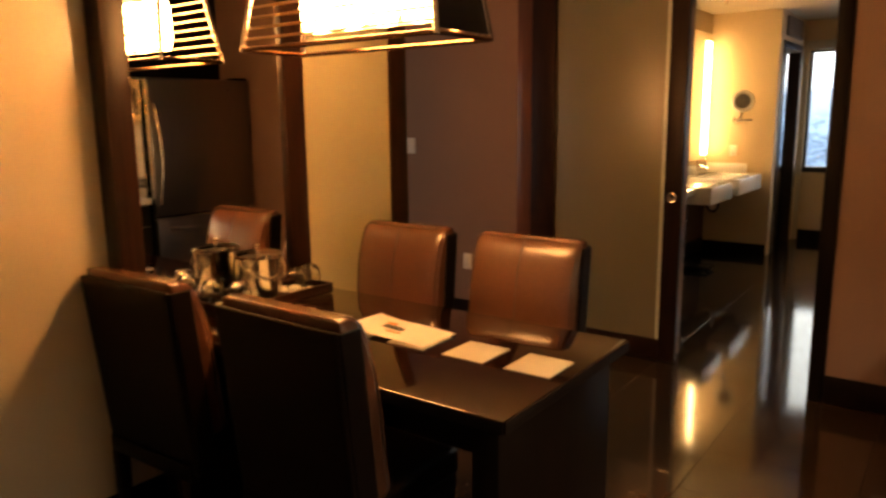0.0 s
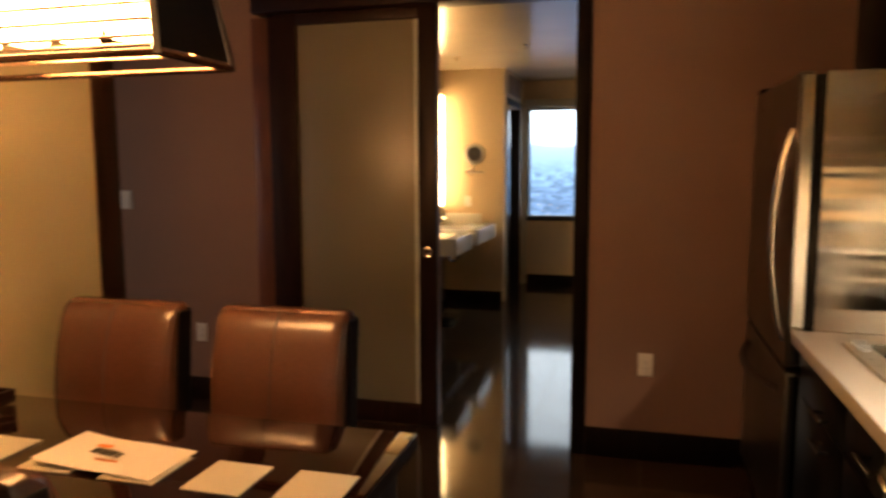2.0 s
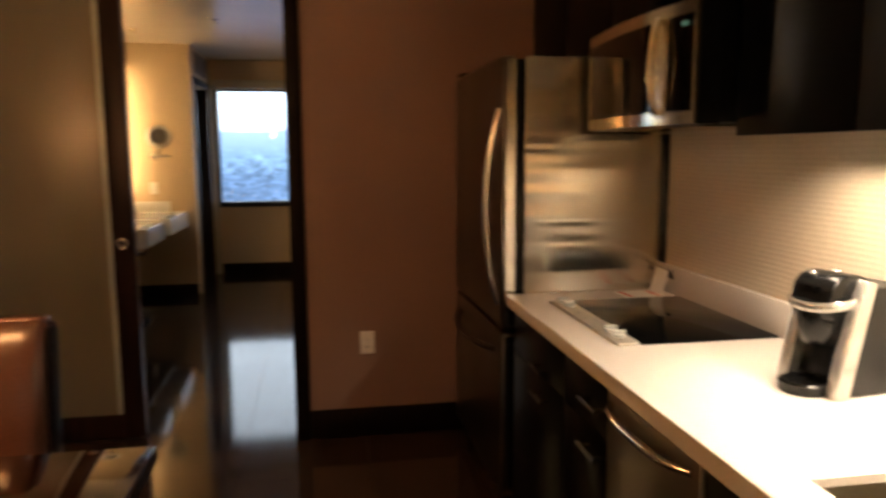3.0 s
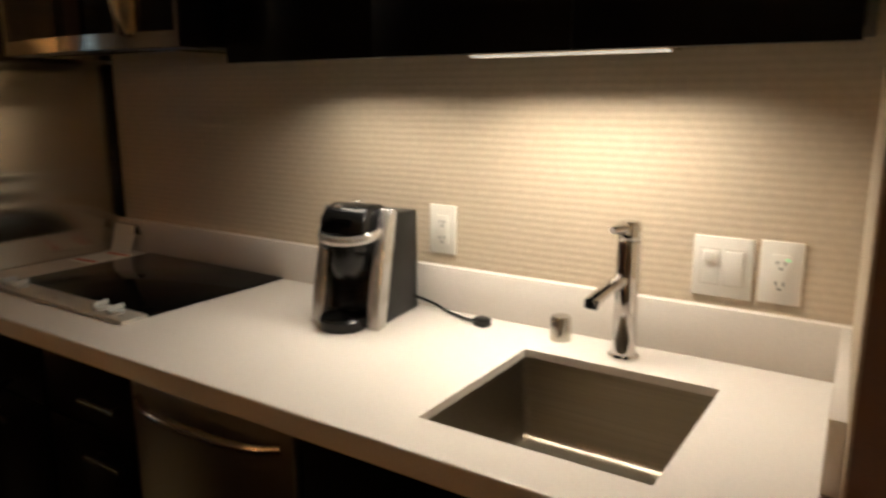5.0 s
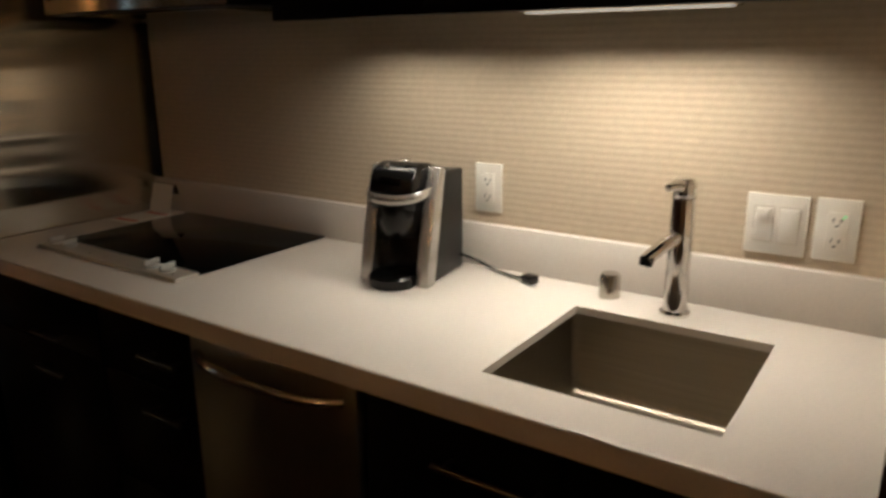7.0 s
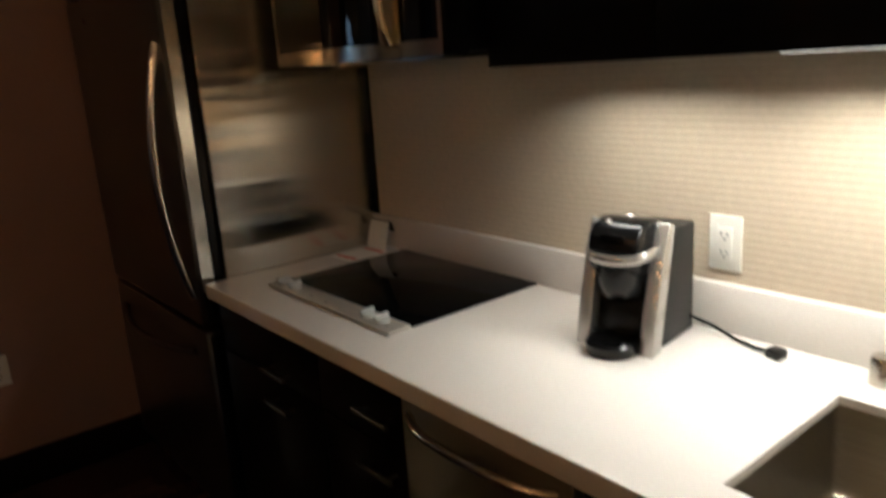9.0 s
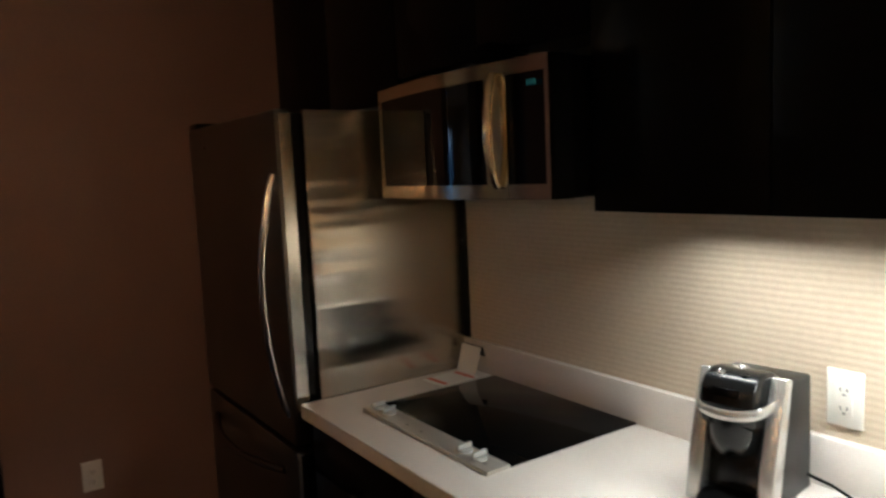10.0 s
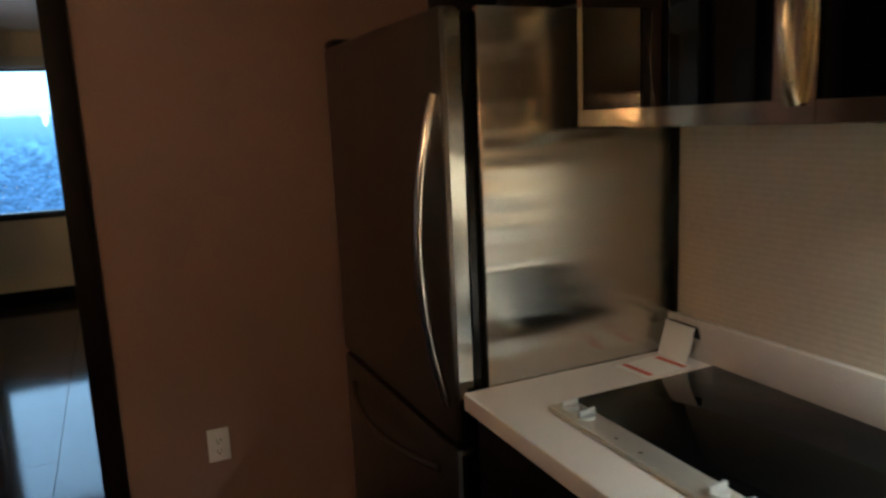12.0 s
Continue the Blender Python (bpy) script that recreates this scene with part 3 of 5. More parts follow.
def pad(bm, x0, x1, y0, y1, z0, z1, r, lean=0.0, crown=0.0, roll=0.0):
    """A cushioned block: rounded edges, faces slightly crowned, leaning backwards with height."""
    bmesh.ops.create_cube(bm, size=2.0)
    bmesh.ops.subdivide_edges(bm, edges=bm.edges[:], cuts=13, use_grid_fill=True)
    mid = Vector(((x0 + x1) / 2, (y0 + y1) / 2, (z0 + z1) / 2))
    half = Vector(((x1 - x0) / 2, (y1 - y0) / 2, (z1 - z0) / 2))
    for v in bm.verts:
        u, w = v.co.x, v.co.z
        front = v.co.y > 0.99
        p = Vector([math.sin(v.co[i] * math.pi / 2) * half[i] for i in range(3)])
        inner = Vector([min(max(p[i], r - half[i]), half[i] - r) for i in range(3)])
        d = p - inner
        if d.length > 1e-6:
            p = inner + d.normalized() * r
        bulge = crown * max(0.0, 1 - abs(u) ** 3) * max(0.0, 1 - abs(w) ** 3)
        p.y += bulge if front else 0.0
        if roll:      # the filled front falls back towards its top and sides
            p.y -= (p.y + half.y) / (2 * half.y) * (roll * max(0.0, (w - 0.1) / 0.9) ** 1.4 + 0.2 * roll * max(0.0, (abs(u) - 0.5) / 0.5) ** 2)
        p.y += lean * (p.z + half.z)
        v.co = mid + p
    return bm


def dining_chair(label):
    """Faces +y, its origin on the floor under the middle of the seat."""
    c = thing("dining_chair", (0, 0, 0), label, "chair", "chairs round the table")
    part("seat", pad(bmesh.new(), -0.232, 0.232, -0.17, 0.24, 0.40, 0.49, 0.022), M_LEATHERSHADE, c)
    y0, y1, z0, z1, lean, crown, roll = -0.203, -0.073, 0.47, 1.000, -0.10, 0.014, 0.070
    part("backrest", pad(bmesh.new(), -0.238, 0.238, y0, y1, z0, z1, 0.022, lean, crown, roll), M_LEATHER, c, "padded brown leather front")
    # back and side skins added to carry the backrest's shade as near-black colour
    part("back_shell", pad(bmesh.new(), -0.240, 0.240, -0.2140, -0.1950, 0.36, 0.975, 0.008, lean * 0.97), M_LEATHERSHADE, c, "outer back of brown leather, darkened for shade")
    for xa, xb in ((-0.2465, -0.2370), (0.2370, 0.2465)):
        part("side_panel", pad(bmesh.new(), xa, xb, -0.208, -0.135, 0.40, 0.972, 0.004, lean * 0.97), M_LEATHERSHADE, c, "thin side of brown leather, darkened for shade")
    line = []
    for k in range(17):
        w = -0.75 + 1.6 * k / 16
        h = math.sin(w * math.pi / 2) * (z1 - z0) / 2
        y = y1 + crown * (1 - abs(w) ** 3) - roll * max(0.0, (w - 0.1) / 0.9) ** 1.4 + lean * (h + (z1 - z0) / 2)
        line.append((0, y + 0.0004, (z0 + z1) / 2 + h))
    bm = tube(bmesh.new(), line, 0.0024, 6)
    part("seam", bm, M_STITCH, c)
    part("seat_frame", boxes((-0.225, 0.225, -0.23, 0.23, 0.34, 0.3995), bevel=0.006), M_DARKWOOD, c)
    for x in (-0.2, 0.2):
        for y in (-0.21, 0.205):
            bm = bmesh.new()
            box(bm, x - 0.022, x + 0.022, y - 0.022, y + 0.022, 0, 0.3395, 0.003)
            for v in bm.verts:
                if v.co.z < 0.1:
                    v.co.x, v.co.y = x + (v.co.x - x) * 0.75, y + (v.co.y - y) * 0.75
            part("leg", bm, M_DARKWOOD, c)
    return c


c1 = dining_chair("brown leather parsons chair pushed up to the dining table")
c1.matrix_basis = pose(-1.200, 2.715, 0, 0, 0, 180)
copy_thing(c1, pose(-1.845, 2.715, 0, 0, 0, 179))
copy_thing(c1, pose(-1.195, 1.838, 0, 0, 0, -1.0))
copy_thing(c1, pose(-1.910, 1.838, 0, 0, 0, 1.0))


def pendant():
    x0, x1, y0, y1, zb, zt = -1.855, -1.02, 2.06, 2.345, 1.715, 2.03
    p = thing("pendant_lamp", (-1.46, 2.2, zb), "long bronze pendant lamp with rod sides and glowing glass shades", "lamp")
    ins, end = 0.045, 0.05

    def corner(sx, sy, w):
        x = (x0 + end * w) if sx < 0 else (x1 - end * w)
        y = (y0 + ins * w) if sy < 0 else (y1 - ins * w)
        return Vector((x, y, zb + (zt - zb) * w))
    for sy in (-1, 1):
        part("bottom_rail", tube(bmesh.new(), [corner(-1, sy, 0), corner(1, sy, 0)], 0.009, 10), M_BRONZE, p)
        part("top_rail", tube(bmesh.new(), [corner(-1, sy, 1), corner(1, sy, 1)], 0.008, 10), M_BRONZE, p)
        for k in range(1, 9):
            part("rod", tube(bmesh.new(), [corner(-1, sy, k / 9), corner(1, sy, k / 9)], 0.0042, 8), M_ROD, p)
    for sx in (-1, 1):
        part("end_rail", tube(bmesh.new(), [corner(sx, -1, 0), corner(sx, 1, 0)], 0.009, 10), M_BRONZE, p)
        for sy in (-1, 1):
            part("corner_bar", tube(bmesh.new(), [corner(sx, sy, -0.02), corner(sx, sy, 1.03)], 0.009, 10), M_STEEL, p)
        part("end_rail", tube(bmesh.new(), [corner(sx, -1, 1), corner(sx, 1, 1)], 0.008, 10), M_BRONZE, p)
    for sx in (1,):
        bm = bmesh.new()
        inner = [corner(sx, sy, w) + Vector((-0.004 * sx, 0, 0)) for sy, w in ((-1, 0.04), (1, 0.04), (1, 0.97), (-1, 0.97))]
        outer = [v + Vector((0.003 * sx, 0, 0)) for v in inner]
        va, vb = [bm.verts.new(v) for v in inner], [bm.verts.new(v) for v in outer]
        bm.faces.new(va)
        bm.faces.new(vb[::-1])
        for k in range(4):
            bm.faces.new((va[k], vb[k], vb[(k + 1) % 4], va[(k + 1) % 4]))
        bmesh.ops.recalc_face_normals(bm, faces=bm.faces)
        part("end_plate", bm, M_EDGE, p, "dark solid end plate")
    part("top_bar", boxes((x0 + end, x1 - end, 2.17, 2.235, zt - 0.012, zt + 0.012), bevel=0.004), M_BRONZE, p)
    for k in range(4):
        x = -1.63 + 0.145 * k
        sh = part("shade", lathe(bmesh.new(), [(0.012, 0.0), (0.046, 0.008), (0.055, 0.05), (0.055, 0.17), (0.046, 0.20), (0.012, 0.206)], (x, 2.2025, zb + 0.05), 24, True, True), M_LAMPGLASS, p, "glowing warm glass shade")
        part("socket", lathe(bmesh.new(), [(0.02, 0.0), (0.02, 0.045)], (x, 2.2025, zb + 0.257), 16, True, True), M_BRONZE, sh)
    for x in (-1.72, -1.2):
        part("stem", tube(bmesh.new(), [(x, 2.2025, zt + 0.0125), (x, 2.2025, H - 0.02)], 0.006, 10), M_BRONZE, p)
    part("canopy", boxes((-1.80, -1.12, 2.15, 2.255, H - 0.03, H - 0.0005), bevel=0.004), M_BRONZE, p)


pendant()


def tray():
    t = thing("serving_tray", (-1.97, 2.18, TT), "dark wooden serving tray on the table below the mirror", "tray")
    x0, x1, y0, y1, z = -2.072, -1.84, 1.93, 2.435, TT + 0.0005
    part("tray_base", boxes((x0, x1, y0, y1, z, z + 0.010), bevel=0.002), M_WOOD, t)
    part("tray_rim", boxes((x0, x0 + 0.012, y0, y1, z + 0.0101, z + 0.04), bevel=0.002), M_WOOD, t)
    part("tray_rim", boxes((x1 - 0.012, x1, y0, y1, z + 0.0101, z + 0.04), bevel=0.002), M_WOOD, t)
    part("tray_rim", boxes((x0 + 0.0121, x1 - 0.0121, y0, y0 + 0.012, z + 0.0101, z + 0.04), bevel=0.002), M_WOOD, t)
    part("tray_rim", boxes((x0 + 0.0121, x1 - 0.0121, y1 - 0.012, y1, z + 0.0101, z + 0.04), bevel=0.002), M_WOOD, t)


tray()
TZ = TT + 0.0115


def ice_bucket():
    at = (-1.972, 2.165, TZ)
    b = thing("ice_bucket", at, "polished steel ice bucket with lid and bail handle on tray", "ice bucket")
    part("bucket_body", lathe(bmesh.new(), [(0.001, 0), (0.080, 0.0), (0.084, 0.004), (0.091, 0.165), (0.095, 0.17), (0.095, 0.178), (0.090, 0.178)], at, 40), M_BUCKET, b)
    lid = part("lid", lathe(bmesh.new(), [(0.0895, 0.1785), (0.088, 0.183), (0.06, 0.188), (0.001, 0.190)], at, 40), M_CHROME, b)
    part("knob", lathe(bmesh.new(), [(0.005, 0.1895), (0.005, 0.199), (0.013, 0.205), (0.013, 0.213), (0.001, 0.218)], at, 20), M_CHROME, lid)
    bm = tube(bmesh.new(), [(at[0] + 0.012 + 0.086 * math.sin(math.pi * k / 14), at[1] - 0.098 * math.cos(math.pi * k / 14), at[2] + 0.160 - 0.075 * math.sin(math.pi * k / 14)) for k in range(15)], 0.0032, 8)
    part("bail_handle", bm, M_CHROME, b)


ice_bucket()


def tumbler():
    t = thing("tumbler", (0, 0, 0), "upturned clear glass tumbler on the tray", "glass", "glasses on the tray")
    bm = lathe(bmesh.new(), [(0.038, 0.0), (0.043, 0.022), (0.045, 0.05), (0.041, 0.078), (0.027, 0.097), (0.001, 0.102), (0.001, 0.092), (0.020, 0.088), (0.036, 0.073), (0.0410, 0.05), (0.0392, 0.022), (0.0355, 0.0), (0.038, 0.0)], (0, 0, 0), 28)
    part("glass_body", bm, M_GLASS, t)
    return t


g = tumbler()
g.matrix_basis = pose(-1.925, 2.035, TZ + 0.0045)
for x, y in ((-1.920, 2.312), (-1.930, 2.392), (-2.02, 1.985)):
    copy_thing(g, pose(x, y, TZ + 0.0045) @ pose(0, 0, 0, 0, 0, 40 * x))
for k, (y, a) in enumerate(((2.355, 2), (1.995, -3))):
    bm = bmesh.new()
    box(bm, -0.095, 0.095, -0.062, 0.062, 0, 0.003, 0.0008, pose(-1.956, y, TZ + 0.0003, 0, 0, a))
    tagged(part("tray_liner", bm, M_PAPERW), "white paper liner lying in the tray", "liner", "tray liners")


def place_card(x, y, a):
    bm = bmesh.new()
    box(bm, -0.072, 0.072, -0.078, 0.078, 0, 0.004, 0.001, pose(x, y, TT + 0.0005, 0, 0, a))
    tagged(part("coaster_mat", bm, M_MAT), "square white mat lying on the dark table", "mat", "mats along the table")


for k, x in enumerate((-0.715, -0.93, -1.145, -1.37, -1.585, -1.765)):
    place_card(x, 2.118, (0.5, -0.4, 0.3, 2.0, -0.6, 0.8)[k])


def brochure():
    b = thing("brochure", (-1.245, 2.14, TT), "white curled brochure with orange and black print", "brochure")
    bm = bmesh.new()
    n = 16
    top, low = [], []
    for k in range(n + 1):
        u = k / n
        z = 0.0055 + 0.016 * max(0, 1 - u * 2.2) ** 2 + 0.005 * math.sin(math.pi * u)
        for row, dz in ((top, 0.0016), (low, 0.0)):
            row.append([bm.verts.new((-0.165 + 0.33 * u, v, z + dz)) for v in (-0.088, 0.088)])
    for k in range(n):
        bm.faces.new((top[k][0], top[k + 1][0], top[k + 1][1], top[k][1]))
        bm.faces.new((low[k][1], low[k + 1][1], low[k + 1][0], low[k][0]))
        bm.faces.new((low[k][0], low[k + 1][0], top[k + 1][0], top[k][0]))
        bm.faces.new((top[k][1], top[k + 1][1], low[k + 1][1], low[k][1]))
    bm.faces.new((low[0][1], low[0][0], top[0][0], top[0][1]))
    bm.faces.new((top[n][1], top[n][0], low[n][0], low[n][1]))
    m = pose(-1.245, 2.14, TT + 0.001, 0, 0, -2)
    bmesh.ops.transform(bm, matrix=m, verts=bm.verts)
    part("sheet", bm, M_PAPERW, b)
    for x0, x1, y0, y1, mat in ((-0.125, -0.045, 0.030, 0.046, M_ORANGE), (-0.135, -0.115, 0.012, 0.030, M_ORANGE), (-0.075, -0.055, -0.004, 0.024, M_INK), (-0.050, -0.028, -0.006, 0.022, M_INK),
                                (-0.022, -0.006, -0.010, 0.018, M_INK), (0.0, 0.014, -0.012, 0.012, M_INK), (-0.03, 0.03, -0.035, -0.030, M_ORANGE)):
        bm = bmesh.new()
        box(bm, x0, x1, y0, y1, 0.0110, 0.0142, 0, m)
        part("print_bar", bm, mat, b)


brochure()


# ---- cover plates ----
def plate_frame(bm, w, h, m):
    box(bm, -w / 2, w / 2, -h / 2, h / 2, 0, 0.006, 0.002, m)
    return bm


def outlet(name, m, label, green=False):
    """A duplex outlet in the local xy plane, facing local +z."""
    o = thing(name, m.translation, label, "outlet")
    part("cover_plate", plate_frame(bmesh.new(), 0.072, 0.116, m), M_PLATE, o)
    face = bmesh.new()
    box(face, -0.0165, 0.0165, -0.034, 0.034, 0.0062, 0.009, 0.001, m)
    face = part("socket_face", face, M_PLATE, o)
    for sy in (-0.019, 0.019):
        for sx in (-0.0065, 0.0065):
            bm = bmesh.new()
            box(bm, sx - 0.0012, sx + 0.0012, sy - 0.004, sy + 0.004, 0.0091, 0.0096, 0, m)
            part("slot", bm, M_SLOT, face)
        bm = bmesh.new()
        box(bm, -0.0025, 0.0025, sy - 0.012, sy - 0.008, 0.0091, 0.0096, 0, m)
        part("slot", bm, M_SLOT, face)
    if green:
        bm = bmesh.new()
        box(bm, 0.009, 0.0125, 0.024, 0.0275, 0.0091, 0.0098, 0, m)
        part("indicator_light", bm, M_GREEN, face, "lit green indicator")


def switch(name, m, label, gangs):
    o = thing(name, m.translation, label, "light switch")
    w = 0.072 + 0.036 * (gangs - 1)
    part("cover_plate", plate_frame(bmesh.new(), w, 0.116, m), M_PLATE, o)
    for k in range(gangs):
        x = (k - (gangs - 1) / 2) * 0.044
        bm = bmesh.new()
        if k or gangs == 1:
            box(bm, x - 0.0165, x + 0.0165, -0.033, 0.033, 0.0055, 0.0105, 0.001, m @ pose(0, 0, 0, 3.0, 0, 0))
        else:      # a slide dimmer with its tab near the top
            box(bm, x - 0.0165, x + 0.0165, -0.033, 0.033, 0.0062, 0.0080, 0.001, m)
            box(bm, x - 0.0115, x + 0.0115, 0.008, 0.030, 0.0080, 0.0130, 0.002, m)
        part("rocker", bm, M_PLATE, o)
        bm = bmesh.new()
        box(bm, x - 0.0182, x + 0.0182, -0.0348, 0.0348, 0.0058, 0.0064, 0, m)
        part("rocker_gap", bm, M_GAP, o)


FACE_S = pose(0, 0, 0, 90, 0, 0)                   # facing -y
FACE_W = pose(0, 0, 0, 90, 0, -90)                 # facing -x
outlet("wall_outlet", Matrix.Translation((0.005, YN - 0.0005, 0.490)) @ FACE_S, "white duplex outlet low on the brown wall")
outlet("wall_outlet", Matrix.Translation((-2.69, YS - 0.0005, 0.44)) @ FACE_S, "white duplex outlet low on the passage wall")
switch("light_switch", Matrix.Translation((-3.212, YS - 0.0005, 1.270)) @ FACE_S, "white double light switch on the passage wall", 2)
outlet("wall_outlet", Matrix.Translation((XK - 0.0005, 2.126, 1.0995)) @ FACE_W, "white duplex outlet above the counter beside the coffee maker")
switch("light_switch", Matrix.Translation((XK - 0.0005, 1.496, 1.090)) @ FACE_W, "white double rocker switch beside the kitchen tap", 2)
outlet("wall_outlet", Matrix.Translation((XK - 0.0005, 1.394, 1.092)) @ FACE_W, "white duplex outlet with a lit green indicator", True)
outlet("wall_outlet", Matrix.Translation((-1.84, YP - 0.0005, 1.092)) @ FACE_S, "white outlet on the vanity pier wall")


# ---- kitchen ----
FX = 0.50    # base cabinet fronts


def bar_handle(bm, x, y0, y1, z, out=0.03, r=0.006):
    tube(bm, [(x - out, y0, z), (x - out, y1, z)], r, 10)
    for y in (y0 + 0.02, y1 - 0.02):
        tube(bm, [(x - 0.0005, y, z), (x - out, y, z)], r * 0.8, 8)
    return bm


def base_cabinet(y0, y1, fronts, label):
    """fronts: rows of (z0, z1, handle height, handle length or 0)."""
    c = thing("base_cabinet", (0.78, (y0 + y1) / 2, 0), label, "cabinet", "base cabinets under the counter")
    part("carcass", boxes((FX + 0.022, 1.078, y0, y0 + 0.018, 0.10, 0.860), (FX + 0.022, 1.078, y1 - 0.018, y1, 0.10, 0.860), (FX + 0.022, 1.078, y0 + 0.018, y1 - 0.018, 0.10, 0.118),
                          (1.06, 1.078, y0 + 0.018, y1 - 0.018, 0.118, 0.860)), M_CAB, c)
    part("toe_kick", boxes((FX + 0.08, FX + 0.10, y0, y1, 0.0, 0.0995)), M_CAB, c)
    for y_0, y_1, z0, z1, hz, length, hy in fronts:
        f = part("front", boxes((FX, FX + 0.0215, y_0 + 0.002, y_1 - 0.002, z0, z1), bevel=0.0015), M_CAB, c)
        if length:
            part("handle", bar_handle(bmesh.new(), FX, hy - length / 2, hy + length / 2, hz), M_PULL, f, "slim dull steel bar handle")


base_cabinet(1.275, 2.02, [(1.275, 1.6475, 0.105, 0.852, 0.775, 0.20, 1.50), (1.6475, 2.02, 0.105, 0.852, 0.775, 0.20, 1.76)], "near-black sink cabinet with two doors")
base_cabinet(2.485, 2.83, [(2.485, 2.83, 0.70, 0.852, 0.775, 0.13, 2.575), (2.485, 2.83, 0.42, 0.696, 0.645, 0.13, 2.575), (2.485, 2.83, 0.105, 0.416, 0.37, 0.13, 2.575)], "near-black cabinet with three drawers")
base_cabinet(2.832, 3.405, [(2.832, 3.405, 0.70, 0.852, 0.735, 0.13, 3.03), (2.832, 3.405, 0.105, 0.696, 0.64, 0.13, 3.03)], "near-black cabinet below the cooktop")


def dishwasher():
    y0, y1 = 2.025, 2.48
    d = thing("dishwasher", (0.78, (y0 + y1) / 2, 0), "narrow stainless dishwasher under the counter", "dishwasher")
    part("tub", boxes((FX + 0.03, 1.07, y0 + .005, y1 - .005, 0.10, 0.858)), M_BLACK, d)
    door = part("door", boxes((FX - 0.012, FX + 0.029, y0 + 0.003, y1 - 0.003, 0.115, 0.855), bevel=0.006), M_DISH, d, "brushed steel door")
    part("toe_kick", boxes((FX + 0.08, FX + 0.10, y0, y1, 0, 0.099)), M_BLACK, d)
    bm = tube(bmesh.new(), [(FX - 0.012 - 0.038 * (1 - (2 * k / 16 - 1) ** 4), y0 + 0.03 + (y1 - y0 - 0.06) * k / 16, 0.822 - 0.004 * math.sin(math.pi * k / 16)) for k in range(17)], 0.0095, 12)
    part("handle", bm, M_STEEL, door, "bowed steel bar handle")


dishwasher()


def counter():
    c = thing("kitchen_counter", (0.78, 2.34, 0.87), "white quartz counter with a low upstand and an undermount sink", "counter")
    x0, x1, zb = 0.478, 1.078, CT - 0.016
    sx0, sx1, sy0, sy1 = 0.565, 0.939, 1.450, 1.825
    bm = bmesh.new()
    # slab with the sink cut out: four joined strips
    for r in ((x0, sx0, 1.266, 3.405), (sx1, x1, 1.266, 3.405), (sx0, sx1, 1.266, sy0), (sx0, sx1, sy1, 3.405)):
        box(bm, r[0], r[1], r[2], r[3], zb, CT)
    bmesh.ops.remove_doubles(bm, verts=bm.verts, dist=0.0001)
    seen, doomed = {}, []
    for f in bm.faces:
        key = tuple(round(v, 4) for v in f.calc_center_median())
        if key in seen:
            doomed += [f, seen[key]]
        seen[key] = f
    bmesh.ops.delete(bm, geom=doomed, context="FACES_ONLY")
    part("worktop", bm, M_QUARTZ, c)
    bm = box(bmesh.new(), x0 - 0.011, x0, 1.266, 3.405, CT - 0.043, CT)
    nose = [e for e in bm.edges if all(v.co.x < x0 - 0.005 for v in e.verts)]
    bmesh.ops.bevel(bm, geom=nose, offset=0.004, segments=3, profile=0.5, affect="EDGES")
    part("front_edge", bm, M_QUARTZ, c)
    part("underside", boxes((x0, x0 + 0.03, 1.267, 3.404, CT - 0.043, zb - 0.0002)), M_QUARTZ, c)
    part("upstand", boxes((1.0785, 1.0985, 1.266, 3.405, CT - 0.02, CT + 0.104), bevel=0.0015), M_QUARTZ, c)
    bm = bmesh.new()
    prism(bm, [(0.660, 1.2445), (1.078, 1.2718), (1.078, 1.2865), (0.660, 1.2665)], CT + 0.0005, CT + 0.104, 0.0015)
    part("side_upstand", bm, M_QUARTZ, c)
    # sink bowl
    bm = bmesh.new()
    t, depth = 0.003, 0.17
    a = [(sx0 - 0.006, sy0 - 0.006), (sx1 + 0.006, sy0 - 0.006), (sx1 + 0.006, sy1 + 0.006), (sx0 - 0.006, sy1 + 0.006)]
    ring = lambda pts, z: [bm.verts.new((x, y, z)) for x, y in pts]
    out = [(sx0 - 0.03, sy0 - 0.03), (sx1 + 0.03, sy0 - 0.03), (sx1 + 0.03, sy1 + 0.03), (sx0 - 0.03, sy1 + 0.03)]
    r0, r1, r2 = ring(out, zb - 0.001), ring(a, zb - 0.001), ring([(x * 0.97 + 0.7555 * 0.03, y * 0.97 + 1.636 * 0.03) for x, y in a], zb - depth)
    for p, q in ((r0, r1), (r1, r2)):
        for k in range(4):
            bm.faces.new((p[k], p[(k + 1) % 4], q[(k + 1) % 4], q[k]))
    bm.faces.new(r2)
    vertical = [e for e in bm.edges if abs(e.verts[0].co.z - e.verts[1].co.z) > 0.1] + [e for e in bm.edges if all(v in r2 for v in e.verts)]
    bmesh.ops.bevel(bm, geom=vertical, offset=0.018, segments=4, profile=0.5, affect="EDGES")
    bmesh.ops.solidify(bm, geom=bm.faces[:], thickness=0.002)
    sink = part("sink_bowl", bm, M_SINK, c, "satin steel undermount bowl")
    part("drain", lathe(bmesh.new(), [(0.042, 0.003), (0.040, 0.006), (0.030, 0.004), (0.001, 0.003)], (0.7555, 1.636, zb - depth), 28), M_CHROME, sink)


counter()


